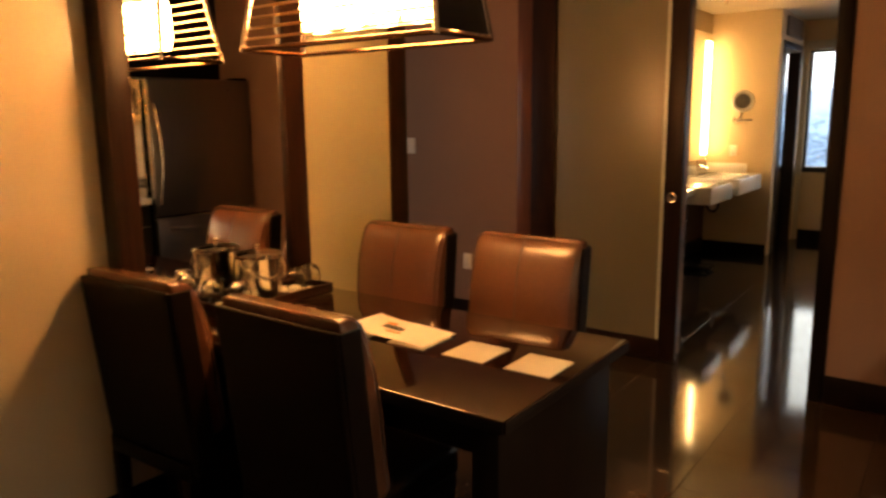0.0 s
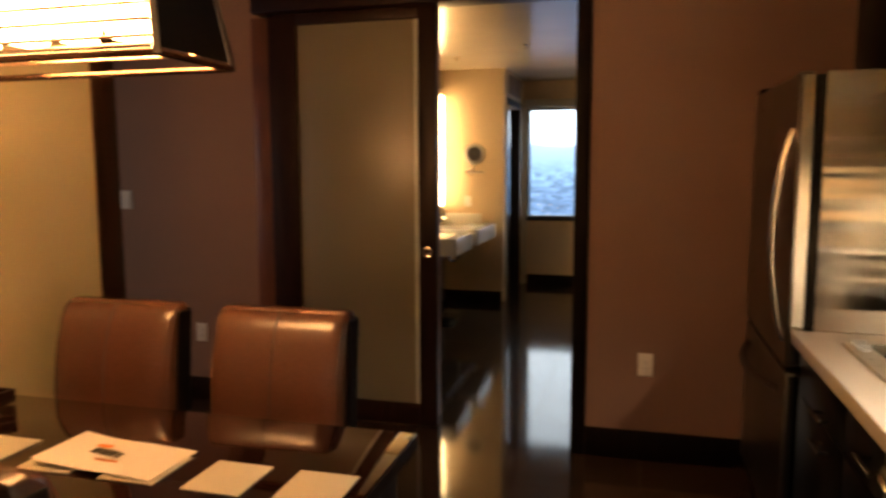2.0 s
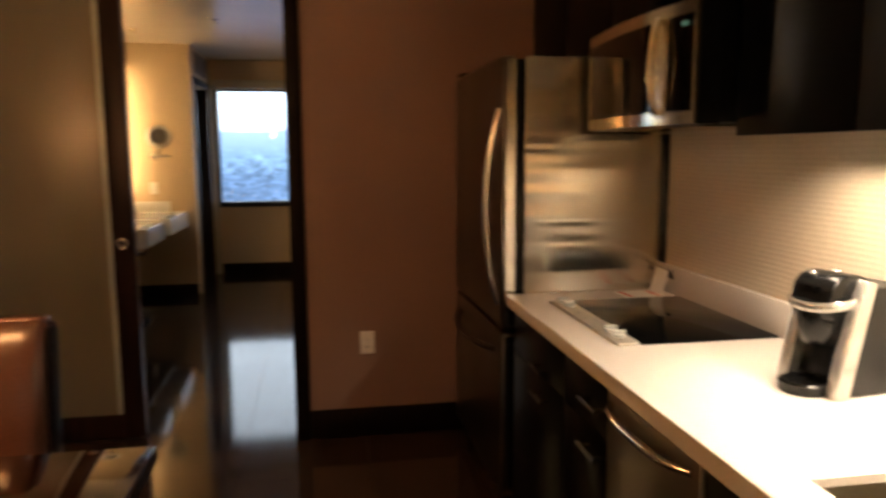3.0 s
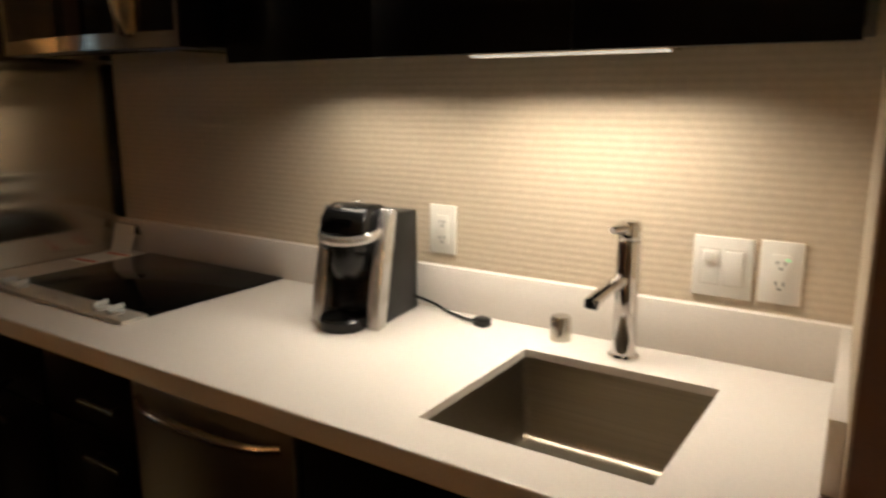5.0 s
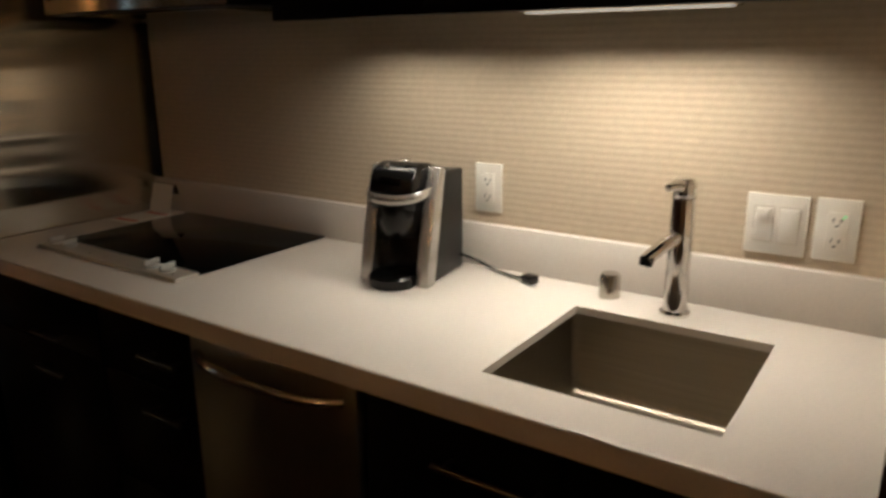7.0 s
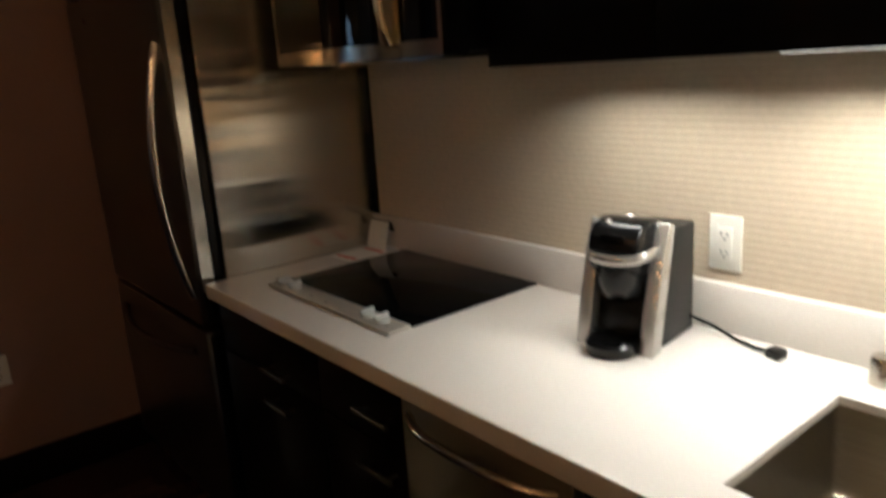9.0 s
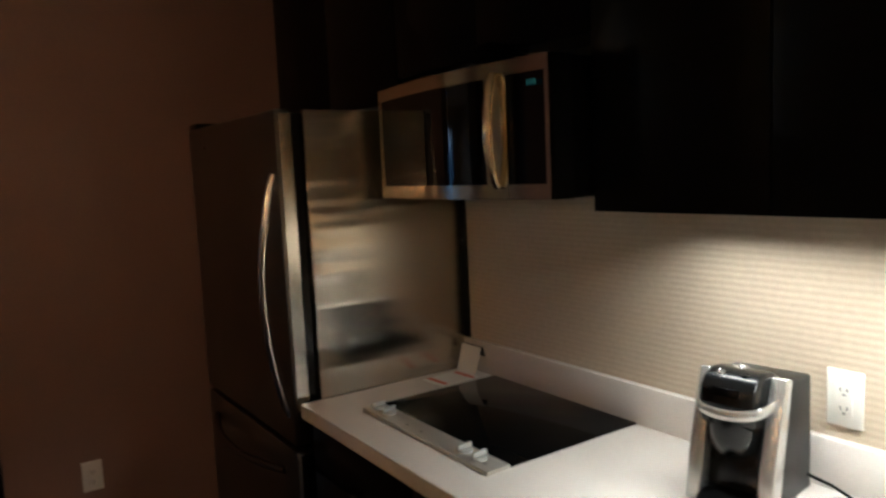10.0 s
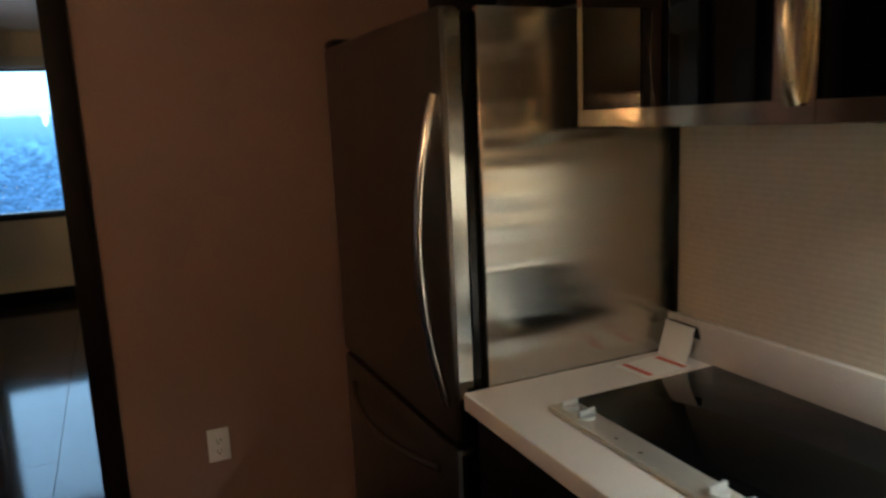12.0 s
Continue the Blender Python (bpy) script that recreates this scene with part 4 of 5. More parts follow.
def tap():
    at = (1.0, 1.645, CT)
    t = thing("kitchen_tap", at, "chrome single-lever tap behind the sink", "tap")
    part("tap_base", lathe(bmesh.new(), [(0.001, 0.0005), (0.030, 0.0005), (0.030, 0.006), (0.024, 0.010)], at, 28), M_CHROME, t)
    part("tap_body", lathe(bmesh.new(), [(0.0235, 0.0101), (0.0225, 0.228), (0.022, 0.2315)], at, 32, True), M_CHROME, t)
    part("cap", lathe(bmesh.new(), [(0.0215, 0.2325), (0.0225, 0.235), (0.0225, 0.258), (0.018, 0.268), (0.001, 0.271)], at, 32), M_CHROME, t)
    d = Vector((-0.95, 0.30, 0)).normalized()
    sp = tube(bmesh.new(), [Vector(at) + Vector((0, 0, 0.158)) + d * 0.012, Vector(at) + Vector((0, 0, 0.150)) + d * 0.05, Vector(at) + Vector((0, 0, 0.128)) + d * 0.108], [0.014, 0.0135, 0.0125], 16)
    sp = part("spout", sp, M_CHROME, t)
    part("aerator", tube(bmesh.new(), [Vector(at) + Vector((0, 0, 0.134)) + d * 0.101, Vector(at) + Vector((0, 0, 0.118)) + d * 0.105], [0.0135, 0.0125], 16), M_BLACK, sp)
    part("lever", tube(bmesh.new(), [Vector(at) + Vector((0, 0, 0.252)) + d * 0.005, Vector(at) + Vector((0, 0, 0.258)) + d * 0.028, Vector(at) + Vector((0, 0, 0.256)) + d * 0.052], [0.016, 0.012, 0.007], 14), M_CHROME, t)
    a2 = (1.028, 1.79, CT)
    g2 = thing("air_gap_cap", a2, "small brushed steel air-gap cap on the counter", "cap")
    part("cap_body", lathe(bmesh.new(), [(0.001, 0.0005), (0.022, 0.0005), (0.022, 0.046), (0.019, 0.052), (0.001, 0.053)], a2, 28), M_STEEL, g2)


tap()


def coffee_maker():
    """Local frame: front towards -x, origin on the counter."""
    c = thing("coffee_maker", (0.95, 2.24, CT), "black pod coffee maker with silver side trims, plugged out", "coffee maker")
    m = pose(0.943, 2.237, CT + 0.0005, 0, 0, 8)

    def slab(outline, y0, y1, bevel, mat, name, label="", parent=None):
        """An (x, z) outline drawn out along y."""
        bm = bmesh.new()
        a = [bm.verts.new((x, y0, z)) for x, z in outline]
        b = [bm.verts.new((x, y1, z)) for x, z in outline]
        fs = [bm.faces.new(a), bm.faces.new(b[::-1])]
        n = len(a)
        for k in range(n):
            fs.append(bm.faces.new((a[(k + 1) % n], a[k], b[k], b[(k + 1) % n])))
        bmesh.ops.recalc_face_normals(bm, faces=bm.faces)
        if bevel:
            bmesh.ops.bevel(bm, geom=list({e for f in fs for e in f.edges}), offset=bevel, segments=3, profile=0.5, affect="EDGES", clamp_overlap=True)
        bmesh.ops.transform(bm, matrix=m, verts=bm.verts)
        return part(name, bm, mat, parent or c, label)
    slab([(-0.060, 0.0), (0.108, 0.0), (0.106, 0.238), (-0.004, 0.243)], -0.078, 0.078, 0.006, M_BLACKMAT, "body")
    for s in (-1, 1):
        y0, y1 = (-0.087, -0.056) if s < 0 else (0.056, 0.087)
        slab([(-0.100, 0.0), (-0.0605, 0.0), (-0.0045, 0.252), (-0.030, 0.258), (-0.056, 0.19), (-0.081, 0.095)], y0, y1, 0.004, M_SILVER, "side_trim", "silver side trim")
    slab([(-0.0645, 0.0275), (-0.0545, 0.0275), (-0.0262, 0.15), (-0.037, 0.15)], -0.0555, 0.0555, 0.002, M_BLACK, "inner_wall")
    head_outline = [(-0.098, 0.168), (-0.045, 0.150), (-0.0258, 0.150), (0.020, 0.249), (-0.010, 0.264), (-0.046, 0.268), (-0.080, 0.259), (-0.098, 0.240), (-0.104, 0.205)]
    head = slab(head_outline, -0.0555, 0.0555, 0.012, M_BLACK, "brew_head")
    bm = lathe(bmesh.new(), [(0.030, 0.104), (0.040, 0.112), (0.047, 0.140), (0.050, 0.172), (0.050, 0.196)], (-0.062, 0, 0), 28, True, True)
    bmesh.ops.transform(bm, matrix=m, verts=bm.verts)
    part("pod_holder", bm, M_BLACK, head)
    pts = []
    for k in range(17):
        a = math.pi * k / 16
        pts.append((-0.044 - 0.074 * math.sin(a) ** 0.6, -0.070 * math.cos(a), 0.207 - 0.012 * math.sin(a)))
    bm = bmesh.new()
    for k in range(17):      # a broad band, upright oval in section
        centre = pts[k]
        a = math.pi * k / 16
        outv = Vector((-math.sin(a), -math.cos(a), 0))
        for j in range(10):
            b = 2 * math.pi * j / 10
            bm.verts.new(Vector(centre) + outv * 0.0045 * math.cos(b) + Vector((0, 0, 0.0105 * math.sin(b))))
    bm.verts.ensure_lookup_table()
    for k in range(16):
        for j in range(10):
            bm.faces.new([bm.verts[i] for i in (k * 10 + j, k * 10 + (j + 1) % 10, (k + 1) * 10 + (j + 1) % 10, (k + 1) * 10 + j)])
    bm.faces.new([bm.verts[j] for j in range(10)])
    bm.faces.new([bm.verts[160 + j] for j in range(10)])
    bmesh.ops.recalc_face_normals(bm, faces=bm.faces)
    bmesh.ops.transform(bm, matrix=m, verts=bm.verts)
    part("lift_handle", bm, M_SILVER, head, "silver bow handle")
    for x, y, z, r, mat in ((-0.026, 0.004, 0.2655, 0.013, M_SILVER), (-0.068, -0.024, 0.2625, 0.008, M_BLACK), (-0.068, 0.024, 0.2625, 0.008, M_SILVER)):
        bm = lathe(bmesh.new(), [(r * 0.55, 0.0005), (r * 0.75, 0.0022), (r, 0.0022), (r * 1.05, -0.004)], (0, 0, 0), 24)
        bmesh.ops.transform(bm, matrix=m @ pose(x, y, z, 0, -14 if x < -0.07 else -3, 0), verts=bm.verts)
        part("button", bm, mat, head, "small round button")
    bm = bmesh.new()
    box(bm, -0.003, 0.003, -0.026, 0.026, -0.008, 0.008, 0.0015, m @ pose(-0.0985, 0, 0.2325, 0, 12, 0))
    part("display", bm, M_BLKGLASS, head, "small dark display")
    bm = lathe(bmesh.new(), [(0.001, 0.0), (0.052, 0.0), (0.055, 0.006), (0.055, 0.022), (0.050, 0.027), (0.043, 0.022), (0.001, 0.021)], (-0.098, 0, 0), 36)
    bmesh.ops.transform(bm, matrix=m, verts=bm.verts)
    part("drip_tray", bm, M_BLACK, c)
    # cord and plug
    pts = [(1.035, 2.168, CT + 0.036), (1.058, 2.13, CT + 0.018), (1.045, 2.07, CT + 0.006), (1.028, 2.02, CT + 0.0055), (1.022, 1.985, CT + 0.008)]
    bez = []
    for k in range(len(pts) - 1):
        for j in range(5):
            u = j / 5
            bez.append(tuple(pts[k][i] * (1 - u) + pts[k + 1][i] * u for i in range(3)))
    bez.append(pts[-1])
    cord = part("power_cord", tube(bmesh.new(), bez, 0.0036, 8), M_BLACK, c, "black power cord lying on the counter")
    bm = bmesh.new()
    box(bm, -0.014, 0.014, -0.016, 0.016, 0, 0.020, 0.004, pose(1.018, 1.972, CT + 0.0005, 0, 0, -15))
    part("plug", bm, M_BLACK, cord)


coffee_maker()


def cooktop():
    y0, y1 = 2.643, 3.236
    c = thing("cooktop", (0.83, 2.95, CT), "black glass cooktop with a steel control strip at its front edge", "cooktop")
    part("glass_plate", boxes((0.650, 1.075, y0, y1, CT + 0.0005, CT + 0.0055), bevel=0.0015), M_BLKGLASS, c)
    strip = part("control_strip", boxes((0.583, 0.6495, y0 - 0.003, y1 - 0.010, CT + 0.0005, CT + 0.010), bevel=0.002), M_STRIP, c, "brushed steel control strip")
    for y in (2.712, 2.772, 3.130, 3.190):
        k = part("knob", lathe(bmesh.new(), [(0.001, 0.0101), (0.019, 0.0101), (0.0185, 0.017), (0.001, 0.0175)], (0.617, y, CT), 24), M_KNOB, strip)
        bm = bmesh.new()
        box(bm, -0.021, 0.021, -0.0035, 0.0035, 0.0176, 0.029, 0.0015, pose(0.617, y, CT, 0, 0, 4))
        part("grip", bm, M_KNOB, k)
    for y in (2.68, 2.95, 3.02):
        part("control_mark", lathe(bmesh.new(), [(0.001, 0.0102), (0.004, 0.0102), (0.001, 0.0106)], (0.607, y, CT), 12), M_INK, strip)


cooktop()


def tent_card():
    t = thing("tent_card", (1.07, 3.32, CT), "small white folded card with a red line, standing on the counter", "card")
    z = CT + 0.0005
    for s, nm in ((-1, "front_leaf"), (1, "back_leaf")):
        bm = bmesh.new()
        box(bm, -0.0008, 0.0008, -0.052, 0.052, 0, 0.094, 0, pose(1.065 + s * 0.031, 3.338, z, 0, -s * 16.5, 0))
        part(nm, bm, M_PAPERW if s < 0 else M_INK, t)
    f = thing("flat_card", (0.95, 3.31, CT), "flat white card with red print lying by the cooktop", "card")
    bm = bmesh.new()
    box(bm, -0.075, 0.075, -0.055, 0.055, 0, 0.0012, 0, pose(0.955, 3.318, z, 0, 0, 4))
    part("sheet", bm, M_PAPERW, f)
    for x in (0.905, 1.012):
        bm = bmesh.new()
        box(bm, -0.008, 0.008, -0.048, 0.048, 0.0013, 0.0018, 0, pose(x, 3.318, z, 0, 0, 4))
        part("print_bar", bm, M_RED, f)


tent_card()


def fridge():
    y0, y1, zt = 3.438, 4.345, 1.79
    f = thing("refrigerator", (0.8, 3.89, 0), "tall stainless refrigerator with a bottom freezer drawer", "refrigerator")
    part("body", boxes((0.515, 1.09, y0 + 0.004, y1 - 0.004, 0.03, zt - 0.01), bevel=0.004), M_BLACK, f)
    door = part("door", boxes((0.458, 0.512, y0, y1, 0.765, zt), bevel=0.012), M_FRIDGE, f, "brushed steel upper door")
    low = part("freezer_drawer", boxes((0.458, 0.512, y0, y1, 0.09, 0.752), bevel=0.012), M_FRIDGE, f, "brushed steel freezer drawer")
    part("door_edge", boxes((0.472, 0.509, y0 - 0.002, y0 - 0.0003, 0.78, zt - 0.012)), M_STEEL, door, "bright steel door edge")
    part("door_edge", boxes((0.472, 0.509, y0 - 0.002, y0 - 0.0003, 0.11, 0.738)), M_STEEL, low, "bright steel door edge")
    part("toe_grille", boxes((0.52, 0.544, y0 + 0.01, y1 - 0.01, 0.0, 0.088)), M_BLACK, f)
    n = 20
    bm = tube(bmesh.new(), [(0.456 - 0.052 * math.sin(math.pi * k / n) ** 0.8, y0 + 0.032 + 0.012 * math.sin(math.pi * k / n), 0.86 + (1.60 - 0.86) * k / n) for k in range(n + 1)], 0.0125, 12)
    part("handle", bm, M_STEEL, door, "long bowed steel handle")
    bm = tube(bmesh.new(), [(0.456 - 0.062 * math.sin(math.pi * k / n) ** 0.8, y0 + 0.10 + (y1 - y0 - 0.2) * k / n, 0.665 - 0.01 * math.sin(math.pi * k / n)) for k in range(n + 1)], 0.012, 12)
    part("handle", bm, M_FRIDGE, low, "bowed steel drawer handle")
    part("hinge_cover", boxes((0.462, 0.60, y1 - 0.10, y1 - 0.004, zt + 0.0005, zt + 0.02), bevel=0.005), M_BLACK, f)
    # a reflected glint on the door, modelled as a small chrome disc
    bm = lathe(bmesh.new(), [(0.001, 0.0), (0.010, 0.0), (0.010, 0.002), (0.001, 0.0025)], (0, 0, 0), 16)
    bmesh.ops.transform(bm, matrix=pose(0.4578, 4.14, 1.712, 0, -90, 0), verts=bm.verts)
    part("badge", bm, M_CHROME, door, "tiny bright disc for a reflected glint")


fridge()

sp = thing("steel_side_panel", (0.81, 3.418, CT), "stainless splash panel beside the refrigerator", "panel")
part("sheet", boxes((0.538, 1.096, 3.4085, 3.428, CT - 0.03, 1.785), bevel=0.0015), M_PANEL, sp)
part("corner_strip", boxes((1.086, 1.0985, 3.388, 3.4075, CT + 0.105, 1.505)), M_BLACK, sp, "black corner strip")


def microwave():
    y0, y1, z0, z1 = 2.592, 3.340, 1.513, 1.834
    xf, bow = 0.765, 0.035
    w = thing("microwave", (0.93, 2.96, z0), "stainless over-range microwave with a dark glass door", "microwave")
    part("body", boxes((xf + 0.03, 1.09, y0 + 0.002, y1 - 0.002, z0 + 0.004, z1 - 0.002), bevel=0.003), M_CAB, w)

    def front(ya, yb, za, zb, out0, out1, bevel=0.0):
        bm = bmesh.new()
        n = 10
        f = lambda y: xf - bow * math.sin(math.pi * (y - y0) / (y1 - y0))
        a, b = [], []
        for k in range(n + 1):
            y = ya + (yb - ya) * k / n
            a.append([bm.verts.new((f(y) - out1, y, z)) for z in (za, zb)])
            b.append([bm.verts.new((f(y) - out0, y, z)) for z in (za, zb)])
        for k in range(n):
            bm.faces.new((a[k][0], a[k][1], a[k + 1][1], a[k + 1][0]))
            bm.faces.new((b[k + 1][0], b[k + 1][1], b[k][1], b[k][0]))
            bm.faces.new((a[k][1], b[k][1], b[k + 1][1], a[k + 1][1]))
            bm.faces.new((a[k + 1][0], b[k + 1][0], b[k][0], a[k][0]))
        bm.faces.new((a[0][0], b[0][0], b[0][1], a[0][1]))
        bm.faces.new((a[n][1], b[n][1], b[n][0], a[n][0]))
        bmesh.ops.recalc_face_normals(bm, faces=bm.faces)
        return bm
    ys = 2.718
    part("front_shell", front(y0, y1, z0, z1, -0.06, -0.001), M_CAB, w)
    door = part("door", front(ys, y1, z0 + 0.001, z0 + 0.036, 0, 0.012), M_OVENSTEEL, w, "steel door frame")
    part("door_rail", front(ys, y1, z1 - 0.036, z1 - 0.001, 0, 0.012), M_OVENSTEEL, door)
    part("door_rail", front(y1 - 0.022, y1, z0 + 0.0365, z1 - 0.0365, 0, 0.0115), M_OVENSTEEL, door)
    part("door_rail", front(ys, ys + 0.07, z0 + 0.0365, z1 - 0.0365, 0, 0.0115), M_OVENSTEEL, door)
    part("door_glass", front(ys + 0.0705, y1 - 0.0225, z0 + 0.0365, z1 - 0.0365, 0, 0.008), M_OVENGLASS, door, "dark glass window")
    n = 14
    bm = tube(bmesh.new(), [(xf - 0.040 - 0.024 * math.sin(math.pi * k / n) ** 0.6, ys + 0.028, z0 + 0.030 + (z1 - z0 - 0.060) * k / n) for k in range(n + 1)], 0.0095, 16)
    for v in bm.verts:      # a slightly flattened bow
        v.co.y = ys + 0.028 + (v.co.y - ys - 0.028) * 1.15
    part("handle", bm, M_OVENSTEEL, door, "bowed steel bar handle")
    cp = part("control_panel", front(y0 + 0.012, ys - 0.008, z0 + 0.036, z1 - 0.036, 0, 0.008), M_OVENGLASS, w, "black glass control panel")
    part("panel_frame", front(y0, ys - 0.002, z0 + 0.001, z0 + 0.0355, 0, 0.012), M_OVENSTEEL, w)
    part("panel_frame", front(y0, ys - 0.002, z1 - 0.0355, z1 - 0.001, 0, 0.012), M_OVENSTEEL, w)
    part("panel_frame", front(y0, y0 + 0.0115, z0 + 0.036, z1 - 0.036, 0, 0.0115), M_OVENSTEEL, w)
    for k in range(3):
        part("clock_digit", boxes((xf - 0.024, xf - 0.0235, 2.642 - 0.011 * k, 2.649 - 0.011 * k, z1 - 0.066, z1 - 0.054)), M_CYAN, cp)
    part("grease_filter", boxes((xf + 0.05, 1.05, y0 + 0.08, y1 - 0.08, z0 - 0.004, z0 + 0.0035)), M_OVENSTEEL, w)
    for k in range(5):
        part("vent_slot", boxes((xf - 0.02, xf + 0.1, 2.78, 2.86, z1 + 0.0005 + 0.011 * k, z1 + 0.006 + 0.011 * k)), M_BLACK, w)


microwave()


def wall_cabinet(y0, y1, z0, z1, doors, label, x0=0.86):
    c = thing("wall_cabinet", (0.98, (y0 + y1) / 2, z0), label, "cabinet", "wall cabinets")
    part("carcass", boxes((x0 + 0.022, XK - 0.001, y0, y1, z0, z1)), M_CAB, c)
    w = (y1 - y0) / doors
    for k in range(doors):
        part("door", boxes((x0, x0 + 0.0215, y0 + k * w + 0.0015, y0 + (k + 1) * w - 0.0015, z0 - 0.019, z1), bevel=0.0015), M_CAB, c)


wall_cabinet(1.29, 2.568, 1.500, H - 0.003, 3, "glossy near-black wall cabinet over the counter")
wall_cabinet(2.570, 3.40, 1.90, H - 0.003, 2, "glossy near-black wall cabinet above the microwave")
wall_cabinet(3.402, YN - 0.003, 1.83, H - 0.003, 2, "glossy near-black cabinet above the refrigerator")

for yc, half in ((1.755, 0.195),):
    ub = thing("under_cabinet_light", (0.925, yc, 1.5), "slim light bar under the wall cabinet", "light", "light bars under the cabinets")
    part("housing", boxes((0.885, 0.958, yc - half, yc + half, 1.4805, 1.4995), bevel=0.002), M_STEEL, ub)
    part("diffuser", boxes((0.905, 0.940, yc - half + 0.01, yc + half - 0.01, 1.4780, 1.4804)), M_UNDERLED, ub)


# ---- vanity area ----
def vanity():
    v = thing("vanity_counter", (-1.88, 7.1, 0.8), "white vanity counter with two projecting basins", "vanity")
    zt = 0.86
    part("countertop", boxes((-2.118, -1.62, 5.6, YP - 0.002, zt - 0.05, zt), bevel=0.003), M_BASIN, v)
    part("upstand", boxes((-2.118, -2.10, 5.6, YP - 0.022, zt + 0.0005, zt + 0.10), bevel=0.002), M_BASIN, v)
    part("upstand", boxes((-2.118, -1.69, YP - 0.021, YP - 0.002, zt + 0.0005, zt + 0.10), bevel=0.002), M_BASIN, v)
    for y0, y1 in ((6.50, 7.14), (7.39, 8.25)):
        bm = bmesh.new()
        box(bm, -1.96, -1.50, y0, y1, zt - 0.135, zt + 0.012, 0.008)
        top = max(bm.faces, key=lambda f: f.calc_center_median().z + f.calc_area() * 0.01)
        ins = bmesh.ops.inset_region(bm, faces=[top], thickness=0.025)
        bmesh.ops.translate(bm, vec=(0, 0, -0.10), verts=top.verts)
        part("basin", bm, M_BASIN, v, "white rectangular basin")
    part("apron", boxes((-2.10, -1.72, 5.6, YP - 0.002, zt - 0.16, zt - 0.051)), M_WOOD, v)
    for y in (6.82, 7.82):
        at = (-2.03, y, zt)
        t = thing("basin_tap", at, "chrome basin tap on the vanity", "tap", "basin taps")
        part("tap_body", lathe(bmesh.new(), [(0.001, 0.001), (0.026, 0.001), (0.024, 0.008), (0.019, 0.012), (0.018, 0.15), (0.001, 0.152)], at, 24), M_CHROME, t)
        part("spout", tube(bmesh.new(), [(at[0] + 0.01, y, zt + 0.10), (at[0] + 0.12, y, zt + 0.085)], [0.012, 0.010], 12), M_CHROME, t)
        part("lever", tube(bmesh.new(), [(at[0], y, zt + 0.152), (at[0] + 0.03, y, zt + 0.17), (at[0] + 0.09, y, zt + 0.175)], 0.006, 10), M_CHROME, t)
        d = thing("basin_trap", (-1.80, y, 0.5), "chrome waste trap under the basin", "pipe", "basin traps")
        part("pipe", tube(bmesh.new(), [(-1.80, y, zt - 0.14), (-1.80, y, 0.55), (-1.83, y, 0.51), (-1.88, y, 0.51), (-1.90, y, 0.55), (-1.95, y, 0.58), (-2.118, y, 0.58)], 0.016, 12), M_CHROME, d)


vanity()
bx = thing("tissue_box", (-1.78, 6.35, 0.6), "dark box hung below the vanity counter", "box")
part("box_body", boxes((-1.90, -1.70, 6.2, 6.5, 0.52, 0.699), bevel=0.006), M_BLACK, bx)


def vanity_mirror():
    t = thing("vanity_mirror", (-2.115, 6.9, 1.05), "wide frameless vanity mirror with upright light tubes", "mirror")
    part("mirror_glass", boxes((-2.1195, -2.108, 5.7, 8.385, 1.0, 2.30)), M_MIRROR, t)
    for y in (8.29, 6.95):
        s = thing("light_tube", (-2.10, y, 1.04), "glowing upright light tube beside the mirror", "light", "vanity light tubes")
        part("tube", boxes((-2.1075, -2.085, y - 0.028, y + 0.028, 1.05, 2.22), bevel=0.008), M_TUBE, s)
        part("end_cap", boxes((-2.1075, -2.085, y - 0.028, y + 0.028, 2.2205, 2.235), bevel=0.002), M_CHROME, s)
        part("end_cap", boxes((-2.1075, -2.085, y - 0.028, y + 0.028, 1.035, 1.0495), bevel=0.002), M_CHROME, s)


vanity_mirror()


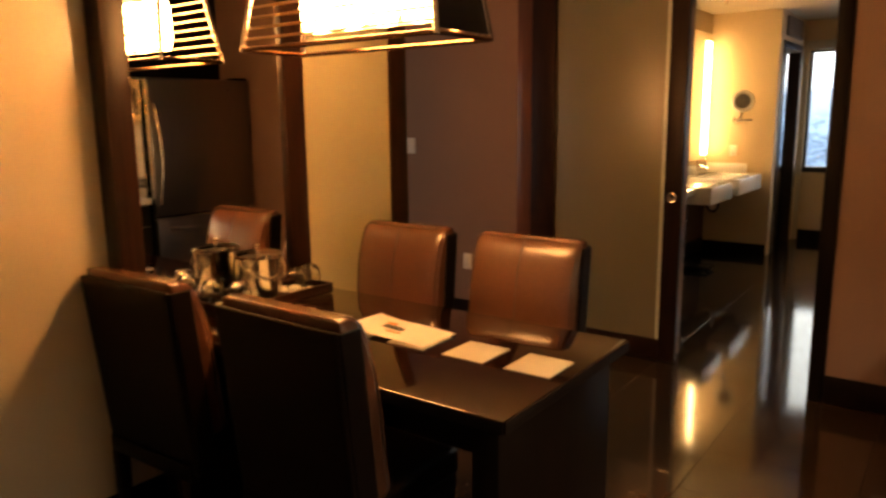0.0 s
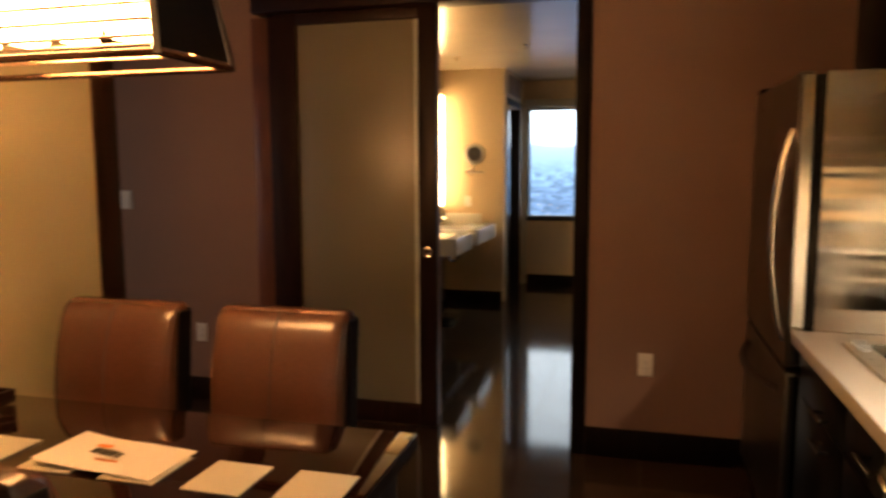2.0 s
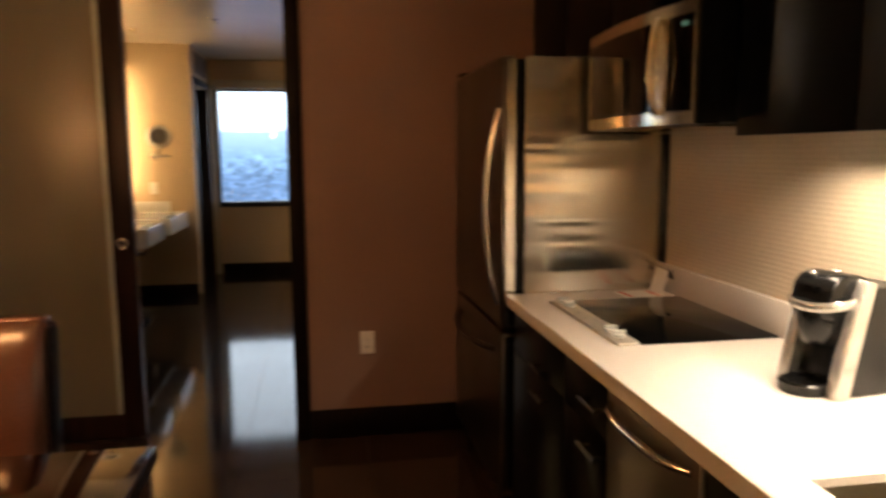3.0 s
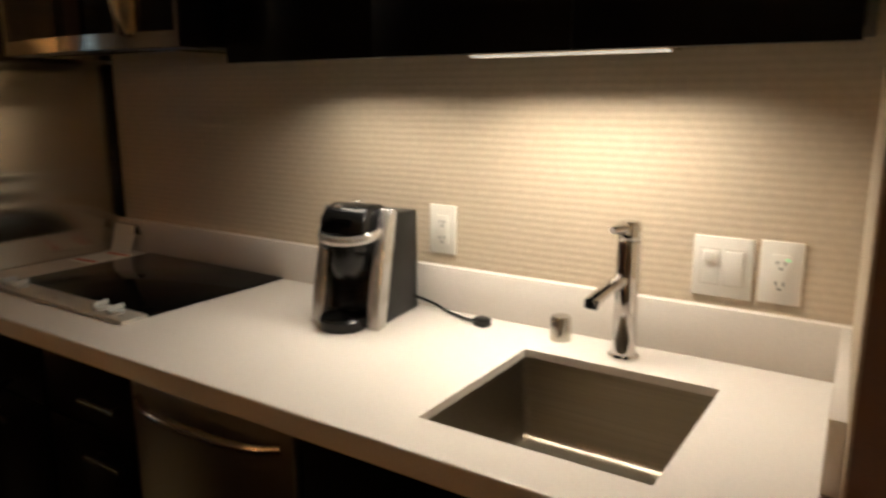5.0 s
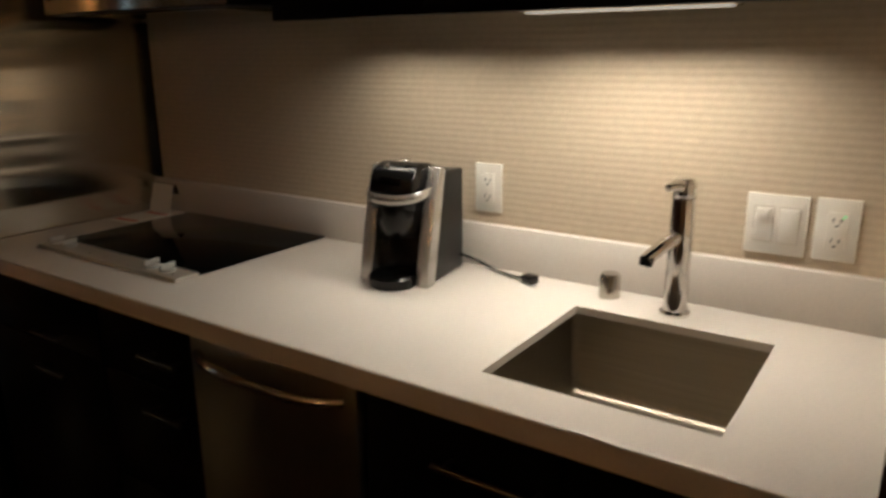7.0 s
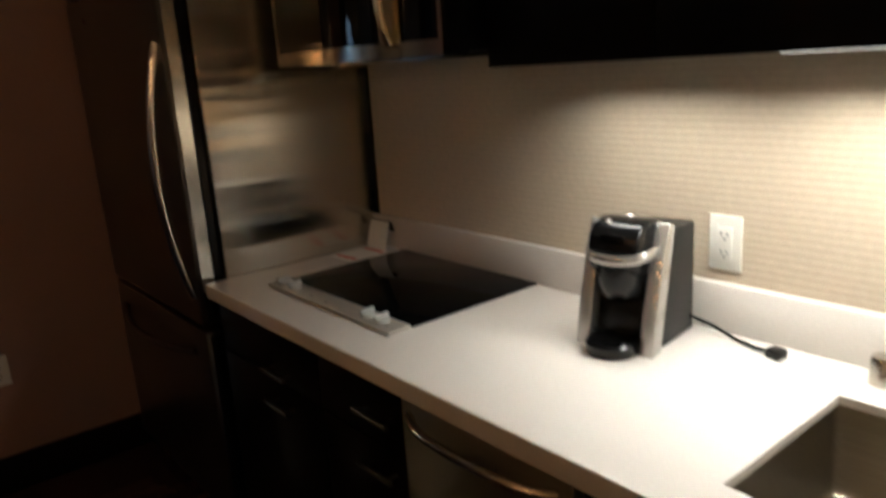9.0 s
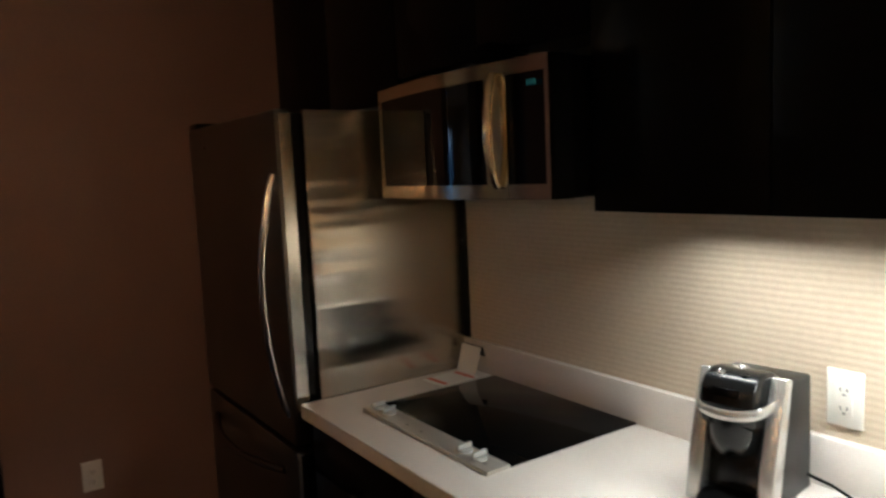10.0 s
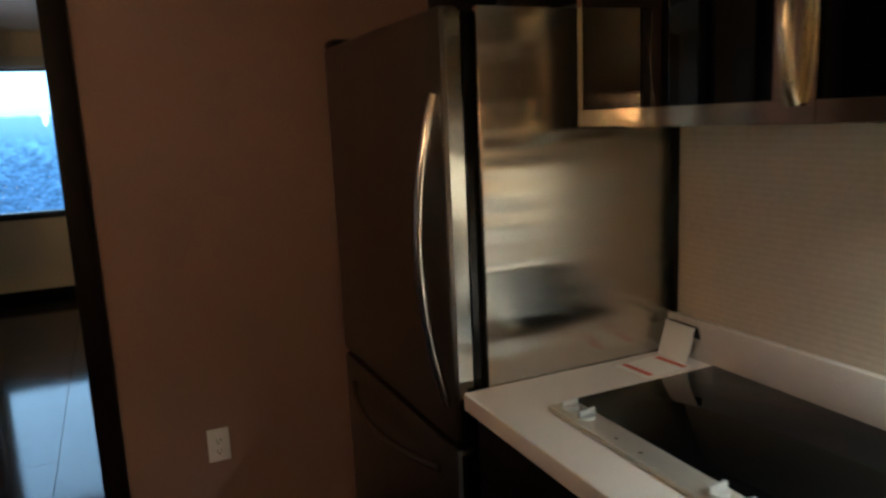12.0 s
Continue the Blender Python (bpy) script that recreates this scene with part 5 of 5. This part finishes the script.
def shaving_mirror():
    at = (-1.74, YP - 0.13, 1.60)
    t = thing("shaving_mirror", (at[0], YP, 1.45), "round chrome shaving mirror on a wall arm", "mirror")
    tilt = pose(*at, 82, 0, 12)
    bm = lathe(bmesh.new(), [(0.074, -0.012), (0.104, -0.014), (0.114, 0.0), (0.104, 0.014), (0.074, 0.012), (0.072, 0.009)], (0, 0, 0), 40)
    bmesh.ops.transform(bm, matrix=tilt, verts=bm.verts)
    part("rim", bm, M_STRIP, t, "pale satin rim")
    bm = lathe(bmesh.new(), [(0.0725, -0.011), (0.0735, 0.007), (0.001, 0.0072)], (0, 0, 0), 40, False, True)
    bmesh.ops.transform(bm, matrix=tilt, verts=bm.verts)
    part("mirror_glass", bm, M_MIRROR, t)
    part("arm", tube(bmesh.new(), [(at[0], at[1] + 0.01, at[2] - 0.11), (at[0] - 0.02, at[1] + 0.02, 1.42), (at[0] - 0.08, YP - 0.06, 1.41), (at[0] + 0.08, YP - 0.03, 1.41)], 0.012, 10), M_CHROME, t)
    bm = lathe(bmesh.new(), [(0.001, 0.0), (0.052, 0.0), (0.050, 0.014), (0.026, 0.045), (0.001, 0.05)], (0, 0, 0), 28)
    bmesh.ops.transform(bm, matrix=pose(at[0] - 0.08, YP - 0.0005, 1.41, 90, 0, 0), verts=bm.verts)
    part("wall_bracket", bm, M_CHROME, t)


shaving_mirror()
sc = thing("bathroom_scale", (-1.85, 7.3, 0), "black bathroom scale on the dark floor under the vanity", "scale")
part("platform", boxes((-2.02, -1.70, 7.18, 7.46, 0.022, 0.040), bevel=0.006), M_BLACK, sc)
for x in (-1.98, -1.74):
    for y in (7.22, 7.42):
        part("foot", lathe(bmesh.new(), [(0.014, 0.0), (0.014, 0.0215)], (x, y, 0), 12, True, True), M_STEEL, sc)
for x, y in ((-1.75, 7.55), (-1.0, 7.0)):
    s = thing("sprinkler_head", (x, y, 2.49), "small steel sprinkler head in the ceiling", "sprinkler", "sprinklers")
    part("rosette", lathe(bmesh.new(), [(0.03, -0.0005), (0.028, -0.006), (0.008, -0.010), (0.008, -0.03), (0.015, -0.033), (0.001, -0.034)], (x, y, 2.50), 20), M_STEEL, s)


# ---- floor tiles ----
def tiles():
    base = bpy.data.objects["floor"]
    lx, ly, gap = 0.60, 0.42, 0.0022
    me = bpy.data.meshes.new("tile")
    bm = bmesh.new()
    box(bm, 0, lx - gap, 0, ly - gap, -0.0035, 0.0, 0.0006, segments=1)
    bm.to_mesh(me)
    bm.free()
    me.materials.append(M_TILE)
    rest = bmesh.new()
    for i in range(-7, 4):
        x = -0.61 + lx * i
        y = 5.62 - 24 * ly + (0.10 if i % 2 else 0.0)
        while y < 9.9:
            if 1.2 < y < 9.7 and -2.5 < x < 0.6:
                ob = new("tile", me)
                ob.parent = base
                ob.matrix_basis = pose(x, y, 0.0)
            else:
                box(rest, x, x + lx - gap, y, y + ly - gap, -0.0035, 0.0)
            y += ly
    tagged(part("tile_field", rest, M_TILE, base, smooth=False), kind="stuff")


tiles()
